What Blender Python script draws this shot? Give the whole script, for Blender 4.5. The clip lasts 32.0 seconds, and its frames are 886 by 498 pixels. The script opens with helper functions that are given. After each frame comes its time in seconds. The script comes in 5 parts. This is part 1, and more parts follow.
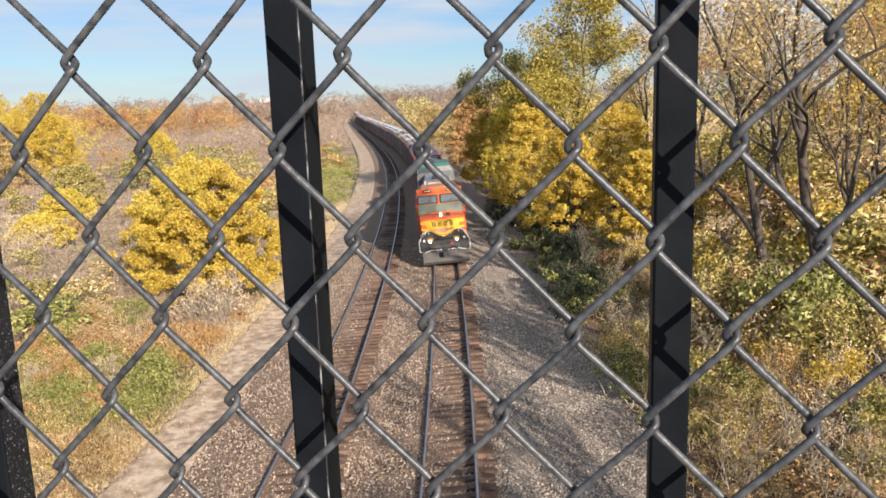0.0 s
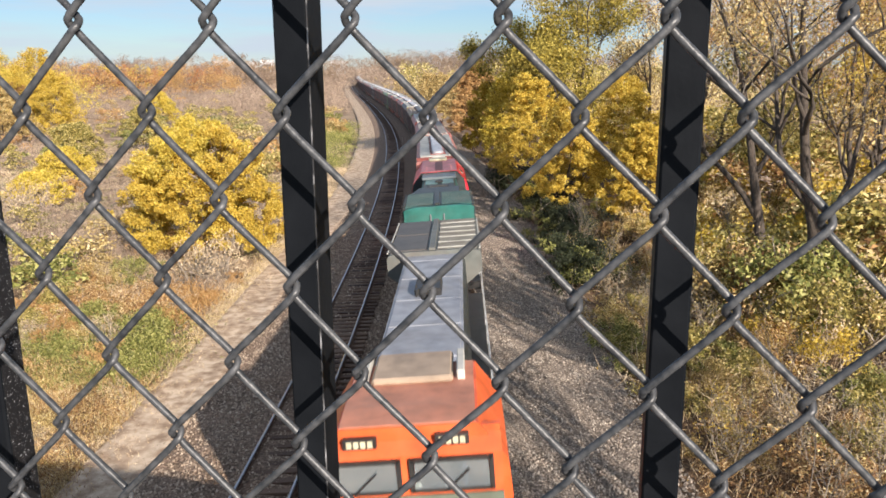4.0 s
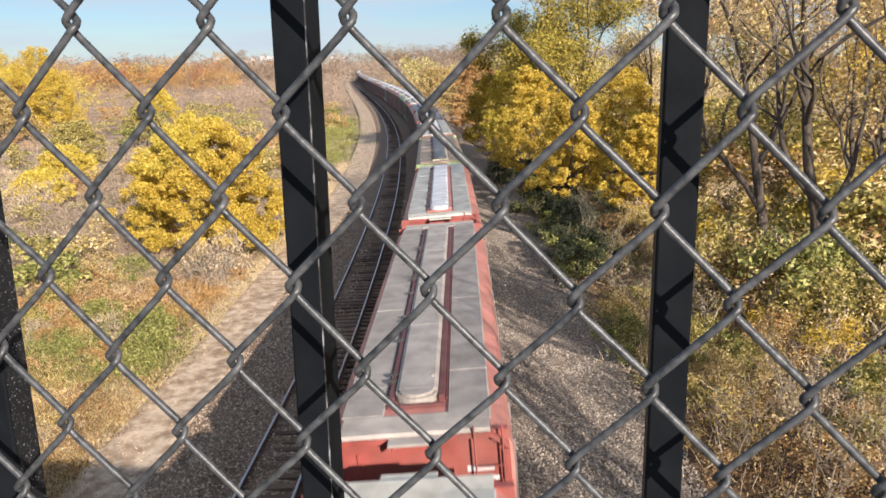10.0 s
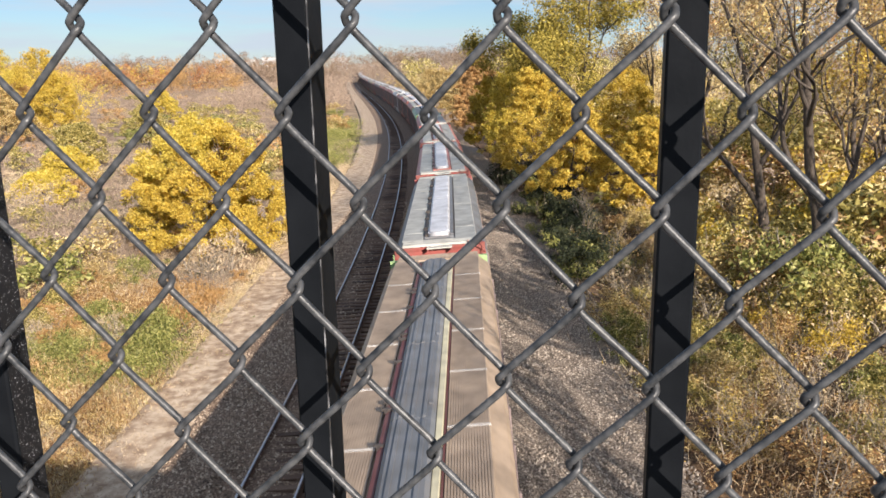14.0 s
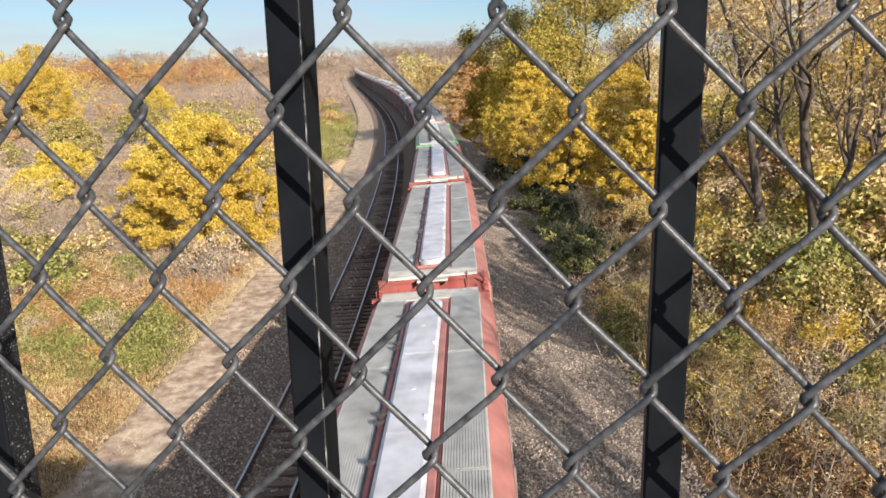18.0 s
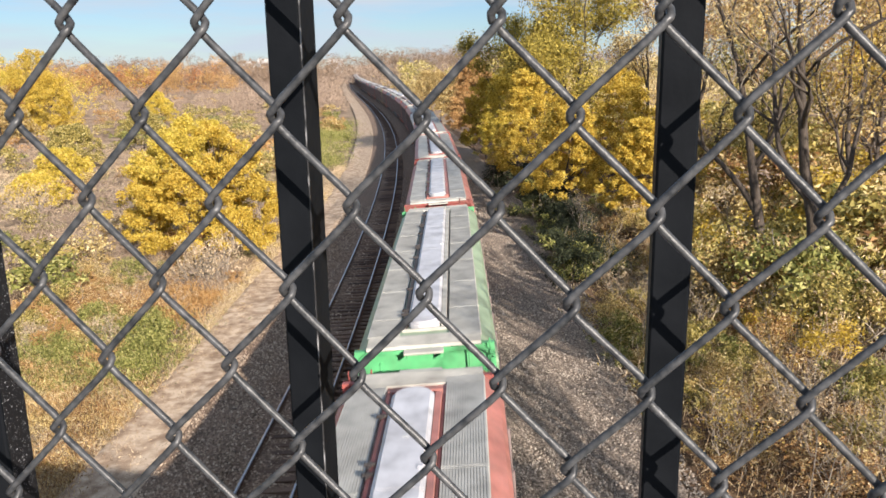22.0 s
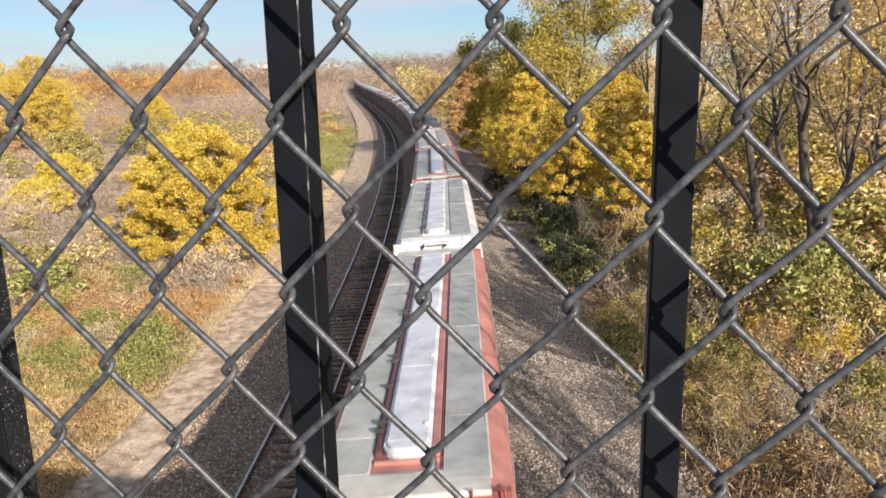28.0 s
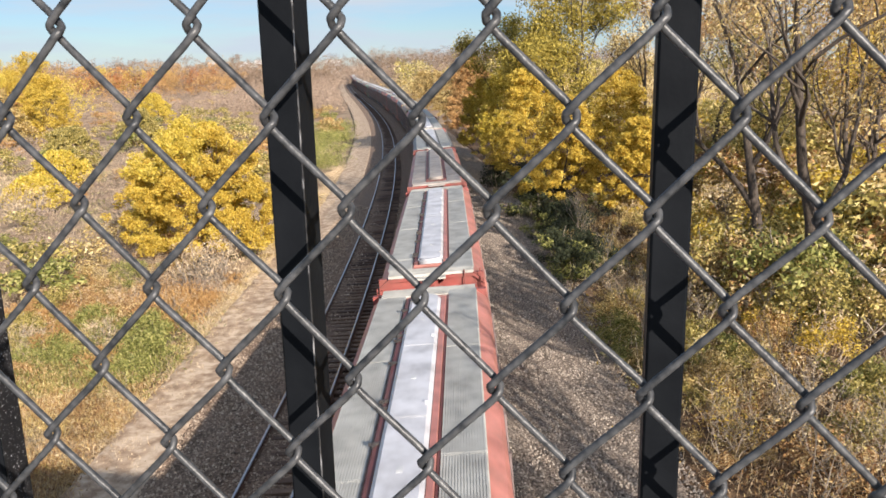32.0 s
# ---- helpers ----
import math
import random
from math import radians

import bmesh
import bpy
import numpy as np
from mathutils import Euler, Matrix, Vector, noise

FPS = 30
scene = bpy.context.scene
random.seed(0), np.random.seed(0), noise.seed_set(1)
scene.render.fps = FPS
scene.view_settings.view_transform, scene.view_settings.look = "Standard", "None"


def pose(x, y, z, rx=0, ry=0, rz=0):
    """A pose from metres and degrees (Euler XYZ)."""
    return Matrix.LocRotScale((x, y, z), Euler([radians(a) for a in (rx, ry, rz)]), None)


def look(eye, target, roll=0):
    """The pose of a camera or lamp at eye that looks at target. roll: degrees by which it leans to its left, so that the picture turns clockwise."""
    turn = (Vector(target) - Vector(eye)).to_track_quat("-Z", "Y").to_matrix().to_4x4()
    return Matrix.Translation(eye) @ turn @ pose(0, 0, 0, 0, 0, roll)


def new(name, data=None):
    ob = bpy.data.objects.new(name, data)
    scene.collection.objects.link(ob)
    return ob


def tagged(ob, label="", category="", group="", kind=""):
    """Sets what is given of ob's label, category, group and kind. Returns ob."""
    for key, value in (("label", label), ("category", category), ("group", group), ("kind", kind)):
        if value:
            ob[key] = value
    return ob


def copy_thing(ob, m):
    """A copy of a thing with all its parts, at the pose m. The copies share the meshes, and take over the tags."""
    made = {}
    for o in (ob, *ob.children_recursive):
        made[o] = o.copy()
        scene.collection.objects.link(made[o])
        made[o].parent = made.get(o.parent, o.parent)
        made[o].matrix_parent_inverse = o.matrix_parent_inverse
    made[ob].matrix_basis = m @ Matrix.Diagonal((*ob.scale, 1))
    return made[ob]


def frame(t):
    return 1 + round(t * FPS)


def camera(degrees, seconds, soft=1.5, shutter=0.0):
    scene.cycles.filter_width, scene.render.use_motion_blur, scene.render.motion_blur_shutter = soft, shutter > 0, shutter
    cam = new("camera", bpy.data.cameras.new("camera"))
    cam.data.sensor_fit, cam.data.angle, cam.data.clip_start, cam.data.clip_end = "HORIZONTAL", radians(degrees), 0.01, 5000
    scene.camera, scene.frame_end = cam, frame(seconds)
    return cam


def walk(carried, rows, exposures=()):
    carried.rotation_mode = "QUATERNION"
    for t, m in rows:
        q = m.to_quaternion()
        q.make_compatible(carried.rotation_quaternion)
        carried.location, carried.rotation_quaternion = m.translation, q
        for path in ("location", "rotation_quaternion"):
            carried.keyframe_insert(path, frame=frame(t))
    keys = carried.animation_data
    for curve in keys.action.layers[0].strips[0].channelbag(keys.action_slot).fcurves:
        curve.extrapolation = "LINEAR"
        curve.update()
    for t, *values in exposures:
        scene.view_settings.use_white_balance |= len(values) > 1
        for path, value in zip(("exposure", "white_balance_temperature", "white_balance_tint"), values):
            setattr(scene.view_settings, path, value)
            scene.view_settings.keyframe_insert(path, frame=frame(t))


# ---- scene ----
# World: x along the fence, y away from the bridge, z up from the rail heads.


def cam_pose(x, y, z, yaw, pitch, roll):
    return (Matrix.Translation((x, y, z)) @ Matrix.Rotation(radians(yaw), 4, "Z")
            @ Matrix.Rotation(radians(90 + pitch), 4, "X") @ Matrix.Rotation(radians(roll), 4, "Z"))


cam = camera(58.59, 32.0, soft=1.65, shutter=0.3)
walk(cam, [
    (0, cam_pose(0.0764, -0.3405, 10.1910, 11.25, -10.57, -1.90)),
    (0.5, cam_pose(0.0763, -0.3406, 10.1916, 11.20, -10.62, -2.38)),
    (1, cam_pose(0.0764, -0.3409, 10.1916, 11.20, -10.56, -2.59)),
    (1.5, cam_pose(0.0764, -0.3392, 10.1918, 11.12, -10.59, -2.42)),
    (2, cam_pose(0.0745, -0.3396, 10.1915, 11.11, -11.26, -1.23)),
    (2.5, cam_pose(0.0746, -0.3392, 10.1916, 11.13, -12.50, -0.35)),
    (3, cam_pose(0.0751, -0.3395, 10.1917, 11.16, -12.96, -0.40)),
    (3.5, cam_pose(0.0742, -0.3408, 10.1912, 11.17, -12.84, -0.34)),
    (5.5, cam_pose(0.0741, -0.3392, 10.1921, 11.02, -13.23, -0.53)),
    (6, cam_pose(0.0742, -0.3409, 10.1922, 11.12, -13.26, -0.65)),
    (6.5, cam_pose(0.0749, -0.3419, 10.1923, 11.38, -13.18, -0.82)),
    (7, cam_pose(0.0752, -0.3406, 10.1926, 11.50, -13.22, -1.05)),
    (7.5, cam_pose(0.0754, -0.3402, 10.1929, 11.55, -13.34, -1.19)),
    (8, cam_pose(0.0749, -0.3418, 10.1928, 11.59, -13.29, -1.12)),
    (8.5, cam_pose(0.0753, -0.3402, 10.1928, 11.61, -13.28, -1.18)),
    (9, cam_pose(0.0752, -0.3398, 10.1928, 11.49, -13.33, -1.17)),
    (9.5, cam_pose(0.0751, -0.3414, 10.1927, 11.42, -13.32, -1.10)),
    (10, cam_pose(0.0749, -0.3402, 10.1927, 11.34, -13.31, -1.06)),
    (10.5, cam_pose(0.0751, -0.3392, 10.1928, 11.32, -13.33, -1.15)),
    (11, cam_pose(0.0752, -0.3393, 10.1928, 11.32, -13.34, -1.15)),
    (11.5, cam_pose(0.0752, -0.3401, 10.1928, 11.32, -13.34, -1.14)),
    (12, cam_pose(0.0747, -0.3401, 10.1927, 11.29, -13.32, -1.05)),
    (12.5, cam_pose(0.0744, -0.3399, 10.1926, 11.31, -13.33, -0.97)),
    (13, cam_pose(0.0749, -0.3401, 10.1928, 11.37, -13.36, -1.04)),
    (13.5, cam_pose(0.0751, -0.3403, 10.1927, 11.38, -13.29, -1.09)),
    (14, cam_pose(0.0751, -0.3417, 10.1925, 11.44, -13.20, -1.07)),
    (14.5, cam_pose(0.0751, -0.3405, 10.1926, 11.44, -13.16, -1.06)),
    (16.5, cam_pose(0.0751, -0.3355, 10.1931, 11.20, -13.53, -1.11)),
    (17, cam_pose(0.0752, -0.3372, 10.1930, 11.23, -13.54, -1.16)),
    (17.5, cam_pose(0.0751, -0.3369, 10.1930, 11.25, -13.54, -1.21)),
    (18, cam_pose(0.0749, -0.3364, 10.1931, 11.20, -13.56, -1.21)),
    (18.5, cam_pose(0.0746, -0.3355, 10.1930, 11.10, -13.58, -1.15)),
    (19, cam_pose(0.0751, -0.3365, 10.1930, 11.08, -13.61, -1.16)),
    (19.5, cam_pose(0.0752, -0.3371, 10.1928, 11.14, -13.50, -1.17)),
    (20, cam_pose(0.0755, -0.3366, 10.1928, 11.14, -13.45, -1.21)),
    (20.5, cam_pose(0.0752, -0.3364, 10.1929, 11.07, -13.45, -1.15)),
    (21, cam_pose(0.0753, -0.3360, 10.1929, 11.06, -13.43, -1.06)),
    (21.5, cam_pose(0.0754, -0.3387, 10.1925, 11.10, -13.25, -0.99)),
    (22, cam_pose(0.0753, -0.3382, 10.1924, 11.12, -13.09, -1.00)),
    (22.5, cam_pose(0.0753, -0.3382, 10.1924, 11.06, -13.03, -0.98)),
    (23, cam_pose(0.0750, -0.3380, 10.1921, 10.99, -12.98, -0.91)),
    (23.5, cam_pose(0.0745, -0.3386, 10.1920, 10.93, -12.88, -0.83)),
    (24, cam_pose(0.0746, -0.3392, 10.1918, 10.95, -12.68, -0.87)),
    (24.5, cam_pose(0.0753, -0.3388, 10.1921, 10.96, -12.63, -1.01)),
    (25, cam_pose(0.0751, -0.3381, 10.1920, 10.91, -12.66, -1.01)),
    (25.5, cam_pose(0.0754, -0.3374, 10.1921, 10.89, -12.74, -1.04)),
    (27.5, cam_pose(0.0756, -0.3387, 10.1923, 11.09, -12.71, -1.16)),
    (28, cam_pose(0.0760, -0.3390, 10.1924, 11.14, -12.78, -1.20)),
    (28.5, cam_pose(0.0759, -0.3388, 10.1923, 11.12, -12.81, -1.20)),
    (29, cam_pose(0.0759, -0.3391, 10.1921, 11.09, -12.79, -1.14)),
    (29.5, cam_pose(0.0752, -0.3386, 10.1922, 11.01, -12.75, -1.08)),
    (30, cam_pose(0.0758, -0.3378, 10.1923, 10.96, -12.79, -1.08)),
    (30.5, cam_pose(0.0758, -0.3297, 10.1926, 10.94, -12.93, -1.27)),
    (31, cam_pose(0.0756, -0.3280, 10.1925, 10.98, -12.98, -1.26)),
    (31.5, cam_pose(0.0753, -0.3303, 10.1928, 10.95, -13.01, -1.32)),
    (32, cam_pose(0.0759, -0.3347, 10.1929, 11.01, -13.08, -1.32)),
], exposures=[(0, 0.86), (32, 0.86)])

# ---------------------------------------------------------------- light
SUN_EL, SUN_AZ = radians(20.5), math.atan2(0.609, -0.793)      # azimuth from +y towards +x
sun_way = Vector((math.sin(SUN_AZ) * math.cos(SUN_EL), math.cos(SUN_AZ) * math.cos(SUN_EL), math.sin(SUN_EL)))
sun_data = bpy.data.lights.new("sun", "SUN")
sun_data.energy, sun_data.angle, sun_data.color = 5.0, radians(0.53), (1.0, 0.89, 0.785)
sun = new("sun", sun_data)
sun.matrix_world = look(sun_way * 100, (0, 0, 0))

world = bpy.data.worlds.new("sky")
scene.world = world
world.use_nodes = True
wn, wl = world.node_tree.nodes, world.node_tree.links
wn.clear()
w_sky = wn.new("ShaderNodeTexSky")
w_sky.sky_type, w_sky.sun_disc = "NISHITA", False
w_sky.sun_elevation, w_sky.sun_rotation = SUN_EL, SUN_AZ
w_sky.air_density, w_sky.dust_density, w_sky.ozone_density = 1.0, 0.1, 3.0
w_co = wn.new("ShaderNodeTexCoord")
w_map = wn.new("ShaderNodeMapping")
w_map.inputs["Scale"].default_value = (2.2, 2.2, 16.0)
w_map.inputs["Rotation"].default_value = (0.06, -0.05, 0.3)
w_noise = wn.new("ShaderNodeTexNoise")
w_noise.inputs["Scale"].default_value, w_noise.inputs["Detail"].default_value = 1.6, 7.0
w_noise.inputs["Roughness"].default_value = 0.55
w_ramp = wn.new("ShaderNodeValToRGB")
w_ramp.color_ramp.elements[0].position, w_ramp.color_ramp.elements[1].position = 0.40, 0.62
w_ramp.color_ramp.elements[0].color = (0.14, 0.14, 0.14, 1)
w_mix = wn.new("ShaderNodeMixRGB")
w_mix.inputs["Color2"].default_value = (6.2, 7.1, 8.2, 1)
w_bg, w_out = wn.new("ShaderNodeBackground"), wn.new("ShaderNodeOutputWorld")
w_bg.inputs["Strength"].default_value = 0.056
wl.new(w_co.outputs["Generated"], w_map.inputs["Vector"])
wl.new(w_map.outputs["Vector"], w_noise.inputs["Vector"])
wl.new(w_noise.outputs["Fac"], w_ramp.inputs["Fac"])
wl.new(w_ramp.outputs["Color"], w_mix.inputs["Fac"])
w_tint = wn.new("ShaderNodeMixRGB")
w_tint.blend_type = "MULTIPLY"
w_tint.inputs["Fac"].default_value, w_tint.inputs["Color2"].default_value = 1.0, (0.74, 0.88, 1.12, 1)
wl.new(w_sky.outputs["Color"], w_tint.inputs["Color1"])
wl.new(w_tint.outputs["Color"], w_mix.inputs["Color1"])
wl.new(w_mix.outputs["Color"], w_bg.inputs["Color"])
wl.new(w_bg.outputs["Background"], w_out.inputs["Surface"])


# ---------------------------------------------------------------- materials
def material(name, colours, rough=0.7, metal=0.0, scale=6.0, bump=0.0, bump_scale=40.0, source="noise", detail=6.0,
             translucent=0.0, emit=0.0, spread=(0.3, 0.7), stretch=(1, 1, 1), streak=0.0):
    """colours: from dark to light, spread over a noise, over the islands of a mesh or over the objects."""
    m = bpy.data.materials.new(name)
    m.use_nodes = True
    nodes, links = m.node_tree.nodes, m.node_tree.links
    bsdf = nodes["Principled BSDF"]
    bsdf.inputs["Roughness"].default_value, bsdf.inputs["Metallic"].default_value = rough, metal
    co = nodes.new("ShaderNodeTexCoord")
    mapping = nodes.new("ShaderNodeMapping")
    mapping.inputs["Scale"].default_value = stretch
    links.new(co.outputs["Object"], mapping.inputs["Vector"])
    fine = nodes.new("ShaderNodeTexNoise")
    fine.inputs["Scale"].default_value, fine.inputs["Detail"].default_value = scale, detail
    links.new(mapping.outputs["Vector"], fine.inputs["Vector"])
    ramp = nodes.new("ShaderNodeValToRGB")
    els = ramp.color_ramp.elements
    while len(els) < len(colours):
        els.new(0.5)
    for i, c in enumerate(colours):
        els[i].position = spread[0] + (spread[1] - spread[0]) * i / max(1, len(colours) - 1)
        els[i].color = (*c, 1)
    fac = fine.outputs["Fac"]
    if source in ("island", "object"):
        geo = nodes.new("ShaderNodeNewGeometry" if source == "island" else "ShaderNodeObjectInfo")
        rnd = geo.outputs["Random Per Island" if source == "island" else "Random"]
        mix = nodes.new("ShaderNodeMath")
        mix.operation = "MULTIPLY_ADD"
        mix.inputs[1].default_value = 0.6 if source == "island" else 0.5
        half = nodes.new("ShaderNodeMath")
        half.operation = "MULTIPLY_ADD"
        half.inputs[1].default_value, half.inputs[2].default_value = 0.4, 0.0
        links.new(fac, half.inputs[0])
        links.new(rnd, mix.inputs[0])
        links.new(half.outputs[0], mix.inputs[2])
        fac = mix.outputs[0]
    links.new(fac, ramp.inputs["Fac"])
    colour = ramp.outputs["Color"]
    if streak:
        grime = nodes.new("ShaderNodeTexNoise")
        grime.inputs["Scale"].default_value, grime.inputs["Detail"].default_value = 0.9, 8.0
        grime.inputs["Roughness"].default_value = 0.7
        links.new(co.outputs["Object"], grime.inputs["Vector"])
        gr = nodes.new("ShaderNodeValToRGB")
        gr.color_ramp.elements[0].position, gr.color_ramp.elements[1].position = 0.42, 0.72
        links.new(grime.outputs["Fac"], gr.inputs["Fac"])
        amount = nodes.new("ShaderNodeMath")
        amount.operation = "MULTIPLY"
        amount.inputs[1].default_value = streak
        links.new(gr.outputs["Color"], amount.inputs[0])
        dirt = nodes.new("ShaderNodeMixRGB")
        dirt.inputs["Color2"].default_value = (0.13, 0.105, 0.085, 1)
        links.new(amount.outputs[0], dirt.inputs["Fac"])
        links.new(colour, dirt.inputs["Color1"])
        colour = dirt.outputs["Color"]
    links.new(colour, bsdf.inputs["Base Color"])
    if bump:
        rough_noise = nodes.new("ShaderNodeTexNoise")
        rough_noise.inputs["Scale"].default_value, rough_noise.inputs["Detail"].default_value = bump_scale, 5.0
        links.new(mapping.outputs["Vector"], rough_noise.inputs["Vector"])
        bn = nodes.new("ShaderNodeBump")
        bn.inputs["Strength"].default_value = bump
        bn.inputs["Distance"].default_value = 0.5 / bump_scale
        links.new(rough_noise.outputs["Fac"], bn.inputs["Height"])
        links.new(bn.outputs["Normal"], bsdf.inputs["Normal"])
    if translucent:
        tr = nodes.new("ShaderNodeBsdfTranslucent")
        links.new(colour, tr.inputs["Color"])
        ms = nodes.new("ShaderNodeMixShader")
        ms.inputs["Fac"].default_value = translucent
        links.new(bsdf.outputs["BSDF"], ms.inputs[1])
        links.new(tr.outputs["BSDF"], ms.inputs[2])
        links.new(ms.outputs["Shader"], nodes["Material Output"].inputs["Surface"])
    if emit:
        bsdf.inputs["Emission Color"].default_value = (*colours[-1], 1)
        bsdf.inputs["Emission Strength"].default_value = emit
    return m


M_WIRE = material("wire_coating", [(0.016, 0.018, 0.021), (0.082, 0.084, 0.088)], rough=0.42, scale=180, bump=0.3, bump_scale=420)
M_POST = material("post_paint", [(0.0055, 0.0065, 0.0082), (0.0105, 0.012, 0.0145)], rough=0.5, scale=30, bump=0.08, bump_scale=260)
M_POST.node_tree.nodes["Principled BSDF"].inputs["Specular IOR Level"].default_value = 0.05
# sun glints on the textured coat, painted as pale specks
M_GLINTS = material("post_paint_with_glints", [(0.004, 0.004, 0.005), (0.008, 0.008, 0.01), (0.4, 0.4, 0.42)], rough=0.6, scale=900, spread=(0.5, 0.74), detail=3)
# uneven grey to pale line for one post's front edge
M_EDGELINE = material("pale_edge_line", [(0.03, 0.03, 0.032), (0.30, 0.30, 0.31)], rough=0.4, scale=260, spread=(0.5, 0.68), stretch=(1, 1, 0.35), detail=8)
M_RAIL = material("rail_steel", [(0.32, 0.33, 0.38), (0.5, 0.51, 0.56)], rough=0.3, metal=0.9, scale=8)
M_RAILSIDE = material("rail_rust", [(0.10, 0.055, 0.035), (0.2, 0.12, 0.08)], rough=0.85, scale=20)
M_TIE = material("tie_wood", [(0.06, 0.036, 0.026), (0.145, 0.088, 0.06), (0.24, 0.155, 0.105)], rough=0.9, source="object", scale=9,
                 bump=0.5, bump_scale=30, stretch=(1, 6, 6), spread=(0.2, 0.8))
M_BALLAST = material("sandy_ballast", [(0.055, 0.033, 0.021), (0.20, 0.127, 0.084), (0.42, 0.295, 0.205)], rough=0.95, scale=14, bump=1.0, bump_scale=22,
                     spread=(0.32, 0.66), detail=9, streak=0.4)
M_SHOULDER = material("grey_ballast", [(0.055, 0.041, 0.031), (0.215, 0.168, 0.129), (0.48, 0.395, 0.315)], rough=0.95, scale=14, bump=1.0, bump_scale=22,
                      spread=(0.32, 0.66), detail=9, streak=0.35)
M_STONE = material("sandy_stone", [(0.06, 0.04, 0.028), (0.36, 0.26, 0.185), (0.80, 0.65, 0.49)], rough=0.95, source="island", scale=3, spread=(0.1, 0.95))
M_GREYSTONE = material("grey_stone", [(0.045, 0.034, 0.026), (0.31, 0.25, 0.20), (0.86, 0.75, 0.62)], rough=0.95, source="island", scale=3, spread=(0.1, 0.95))
M_SAND = material("sandy_gravel", [(0.28, 0.19, 0.125), (0.43, 0.315, 0.22), (0.60, 0.475, 0.35)], rough=0.97, scale=2.5, bump=0.25, bump_scale=30,
                  detail=10, spread=(0.34, 0.64))
# brown litter, made darker to paint in the shade between bushes
M_LITTER = material("shaded_leaf_litter", [(0.035, 0.022, 0.014), (0.12, 0.072, 0.04), (0.28, 0.175, 0.09)], rough=1.0, scale=5.0, bump=1.0, bump_scale=14,
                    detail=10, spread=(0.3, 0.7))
M_GROUND = material("dry_ground", [(0.14, 0.093, 0.06), (0.28, 0.198, 0.13), (0.42, 0.32, 0.215)], rough=1.0, scale=0.35, bump=0.6, bump_scale=6,
                    detail=10, spread=(0.3, 0.7))
M_BARK = material("bark", [(0.03, 0.024, 0.02), (0.12, 0.095, 0.076)], rough=0.95, scale=7, bump=0.9, bump_scale=25, stretch=(4, 4, 0.7))
M_PALE = material("pale_bark", [(0.2, 0.165, 0.13), (0.42, 0.36, 0.29)], rough=0.95, scale=7, bump=0.6, bump_scale=25, stretch=(4, 4, 0.7))
LEAF_TONES = {          # dark to light, and how far light passes through
    "gold": ([(0.13, 0.085, 0.012), (0.43, 0.295, 0.035), (0.72, 0.52, 0.075), (0.80, 0.66, 0.19)], 0.34),
    "yellow": ([(0.12, 0.095, 0.015), (0.45, 0.345, 0.042), (0.75, 0.58, 0.09), (0.84, 0.70, 0.21)], 0.34),
    "olive": ([(0.028, 0.03, 0.01), (0.13, 0.12, 0.03), (0.33, 0.275, 0.07), (0.62, 0.50, 0.16), (0.86, 0.76, 0.42)], 0.3),
    "brown": ([(0.035, 0.024, 0.011), (0.19, 0.125, 0.045), (0.46, 0.32, 0.115), (0.76, 0.59, 0.25), (0.90, 0.80, 0.50)], 0.3),
    "moss": ([(0.05, 0.045, 0.01), (0.20, 0.165, 0.03), (0.44, 0.35, 0.06), (0.68, 0.54, 0.13)], 0.33),
    "rust": ([(0.045, 0.024, 0.013), (0.19, 0.092, 0.038), (0.44, 0.25, 0.10), (0.74, 0.54, 0.25), (0.9, 0.81, 0.57)], 0.25),
    "orange": ([(0.19, 0.10, 0.04), (0.46, 0.265, 0.10), (0.70, 0.46, 0.20)], 0.28),
    "red": ([(0.18, 0.06, 0.03), (0.40, 0.15, 0.055), (0.53, 0.27, 0.09)], 0.2),
    "green": ([(0.03, 0.04, 0.012), (0.14, 0.155, 0.035), (0.34, 0.335, 0.09), (0.62, 0.57, 0.24)], 0.28),
    # dark green, taken near black to paint in the shade under the trees
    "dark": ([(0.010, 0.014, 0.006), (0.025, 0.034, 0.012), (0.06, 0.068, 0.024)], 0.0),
    "umber": ([(0.10, 0.068, 0.048), (0.20, 0.142, 0.10), (0.34, 0.245, 0.165)], 0.0),
    "tan": ([(0.24, 0.165, 0.095), (0.54, 0.41, 0.255), (0.78, 0.65, 0.46)], 0.0),
    "mauve": ([(0.15, 0.105, 0.076), (0.27, 0.20, 0.15), (0.43, 0.33, 0.25)], 0.0),
}
LEAF = {k: material(k + "_leaf", tones, rough=0.75, source="island", scale=0.3, translucent=through_light, spread=(0.06, 0.86))
        for k, (tones, through_light) in LEAF_TONES.items()}


def paint(name, c, rough=0.5, streak=0.55, scale=2.0):
    return material(name, [tuple(0.72 * v for v in c), c, tuple(min(1, 1.15 * v + 0.01) for v in c)], rough=rough, scale=scale, bump=0.15,
                    bump_scale=30, streak=streak)


M_RED = paint("oxide_red_paint", (0.29, 0.066, 0.055))
M_SALMON = paint("faded_red_paint", (0.47, 0.185, 0.155))
M_ROOF = paint("weathered_grey_roof", (0.49, 0.475, 0.425), 0.6, 0.4)
M_TAN = paint("tan_paint", (0.40, 0.30, 0.215), 0.6)
M_SILVER = paint("hatch_silver", (0.60, 0.60, 0.63), 0.42, 0.3)
M_TAUPE = paint("dusty_taupe_roof", (0.37, 0.33, 0.3), 0.6, 0.45)
M_WHITE = paint("white_paint", (0.60, 0.61, 0.615), 0.5, 0.3)
M_GREEN = paint("light_green_paint", (0.30, 0.40, 0.27), 0.5, 0.3)
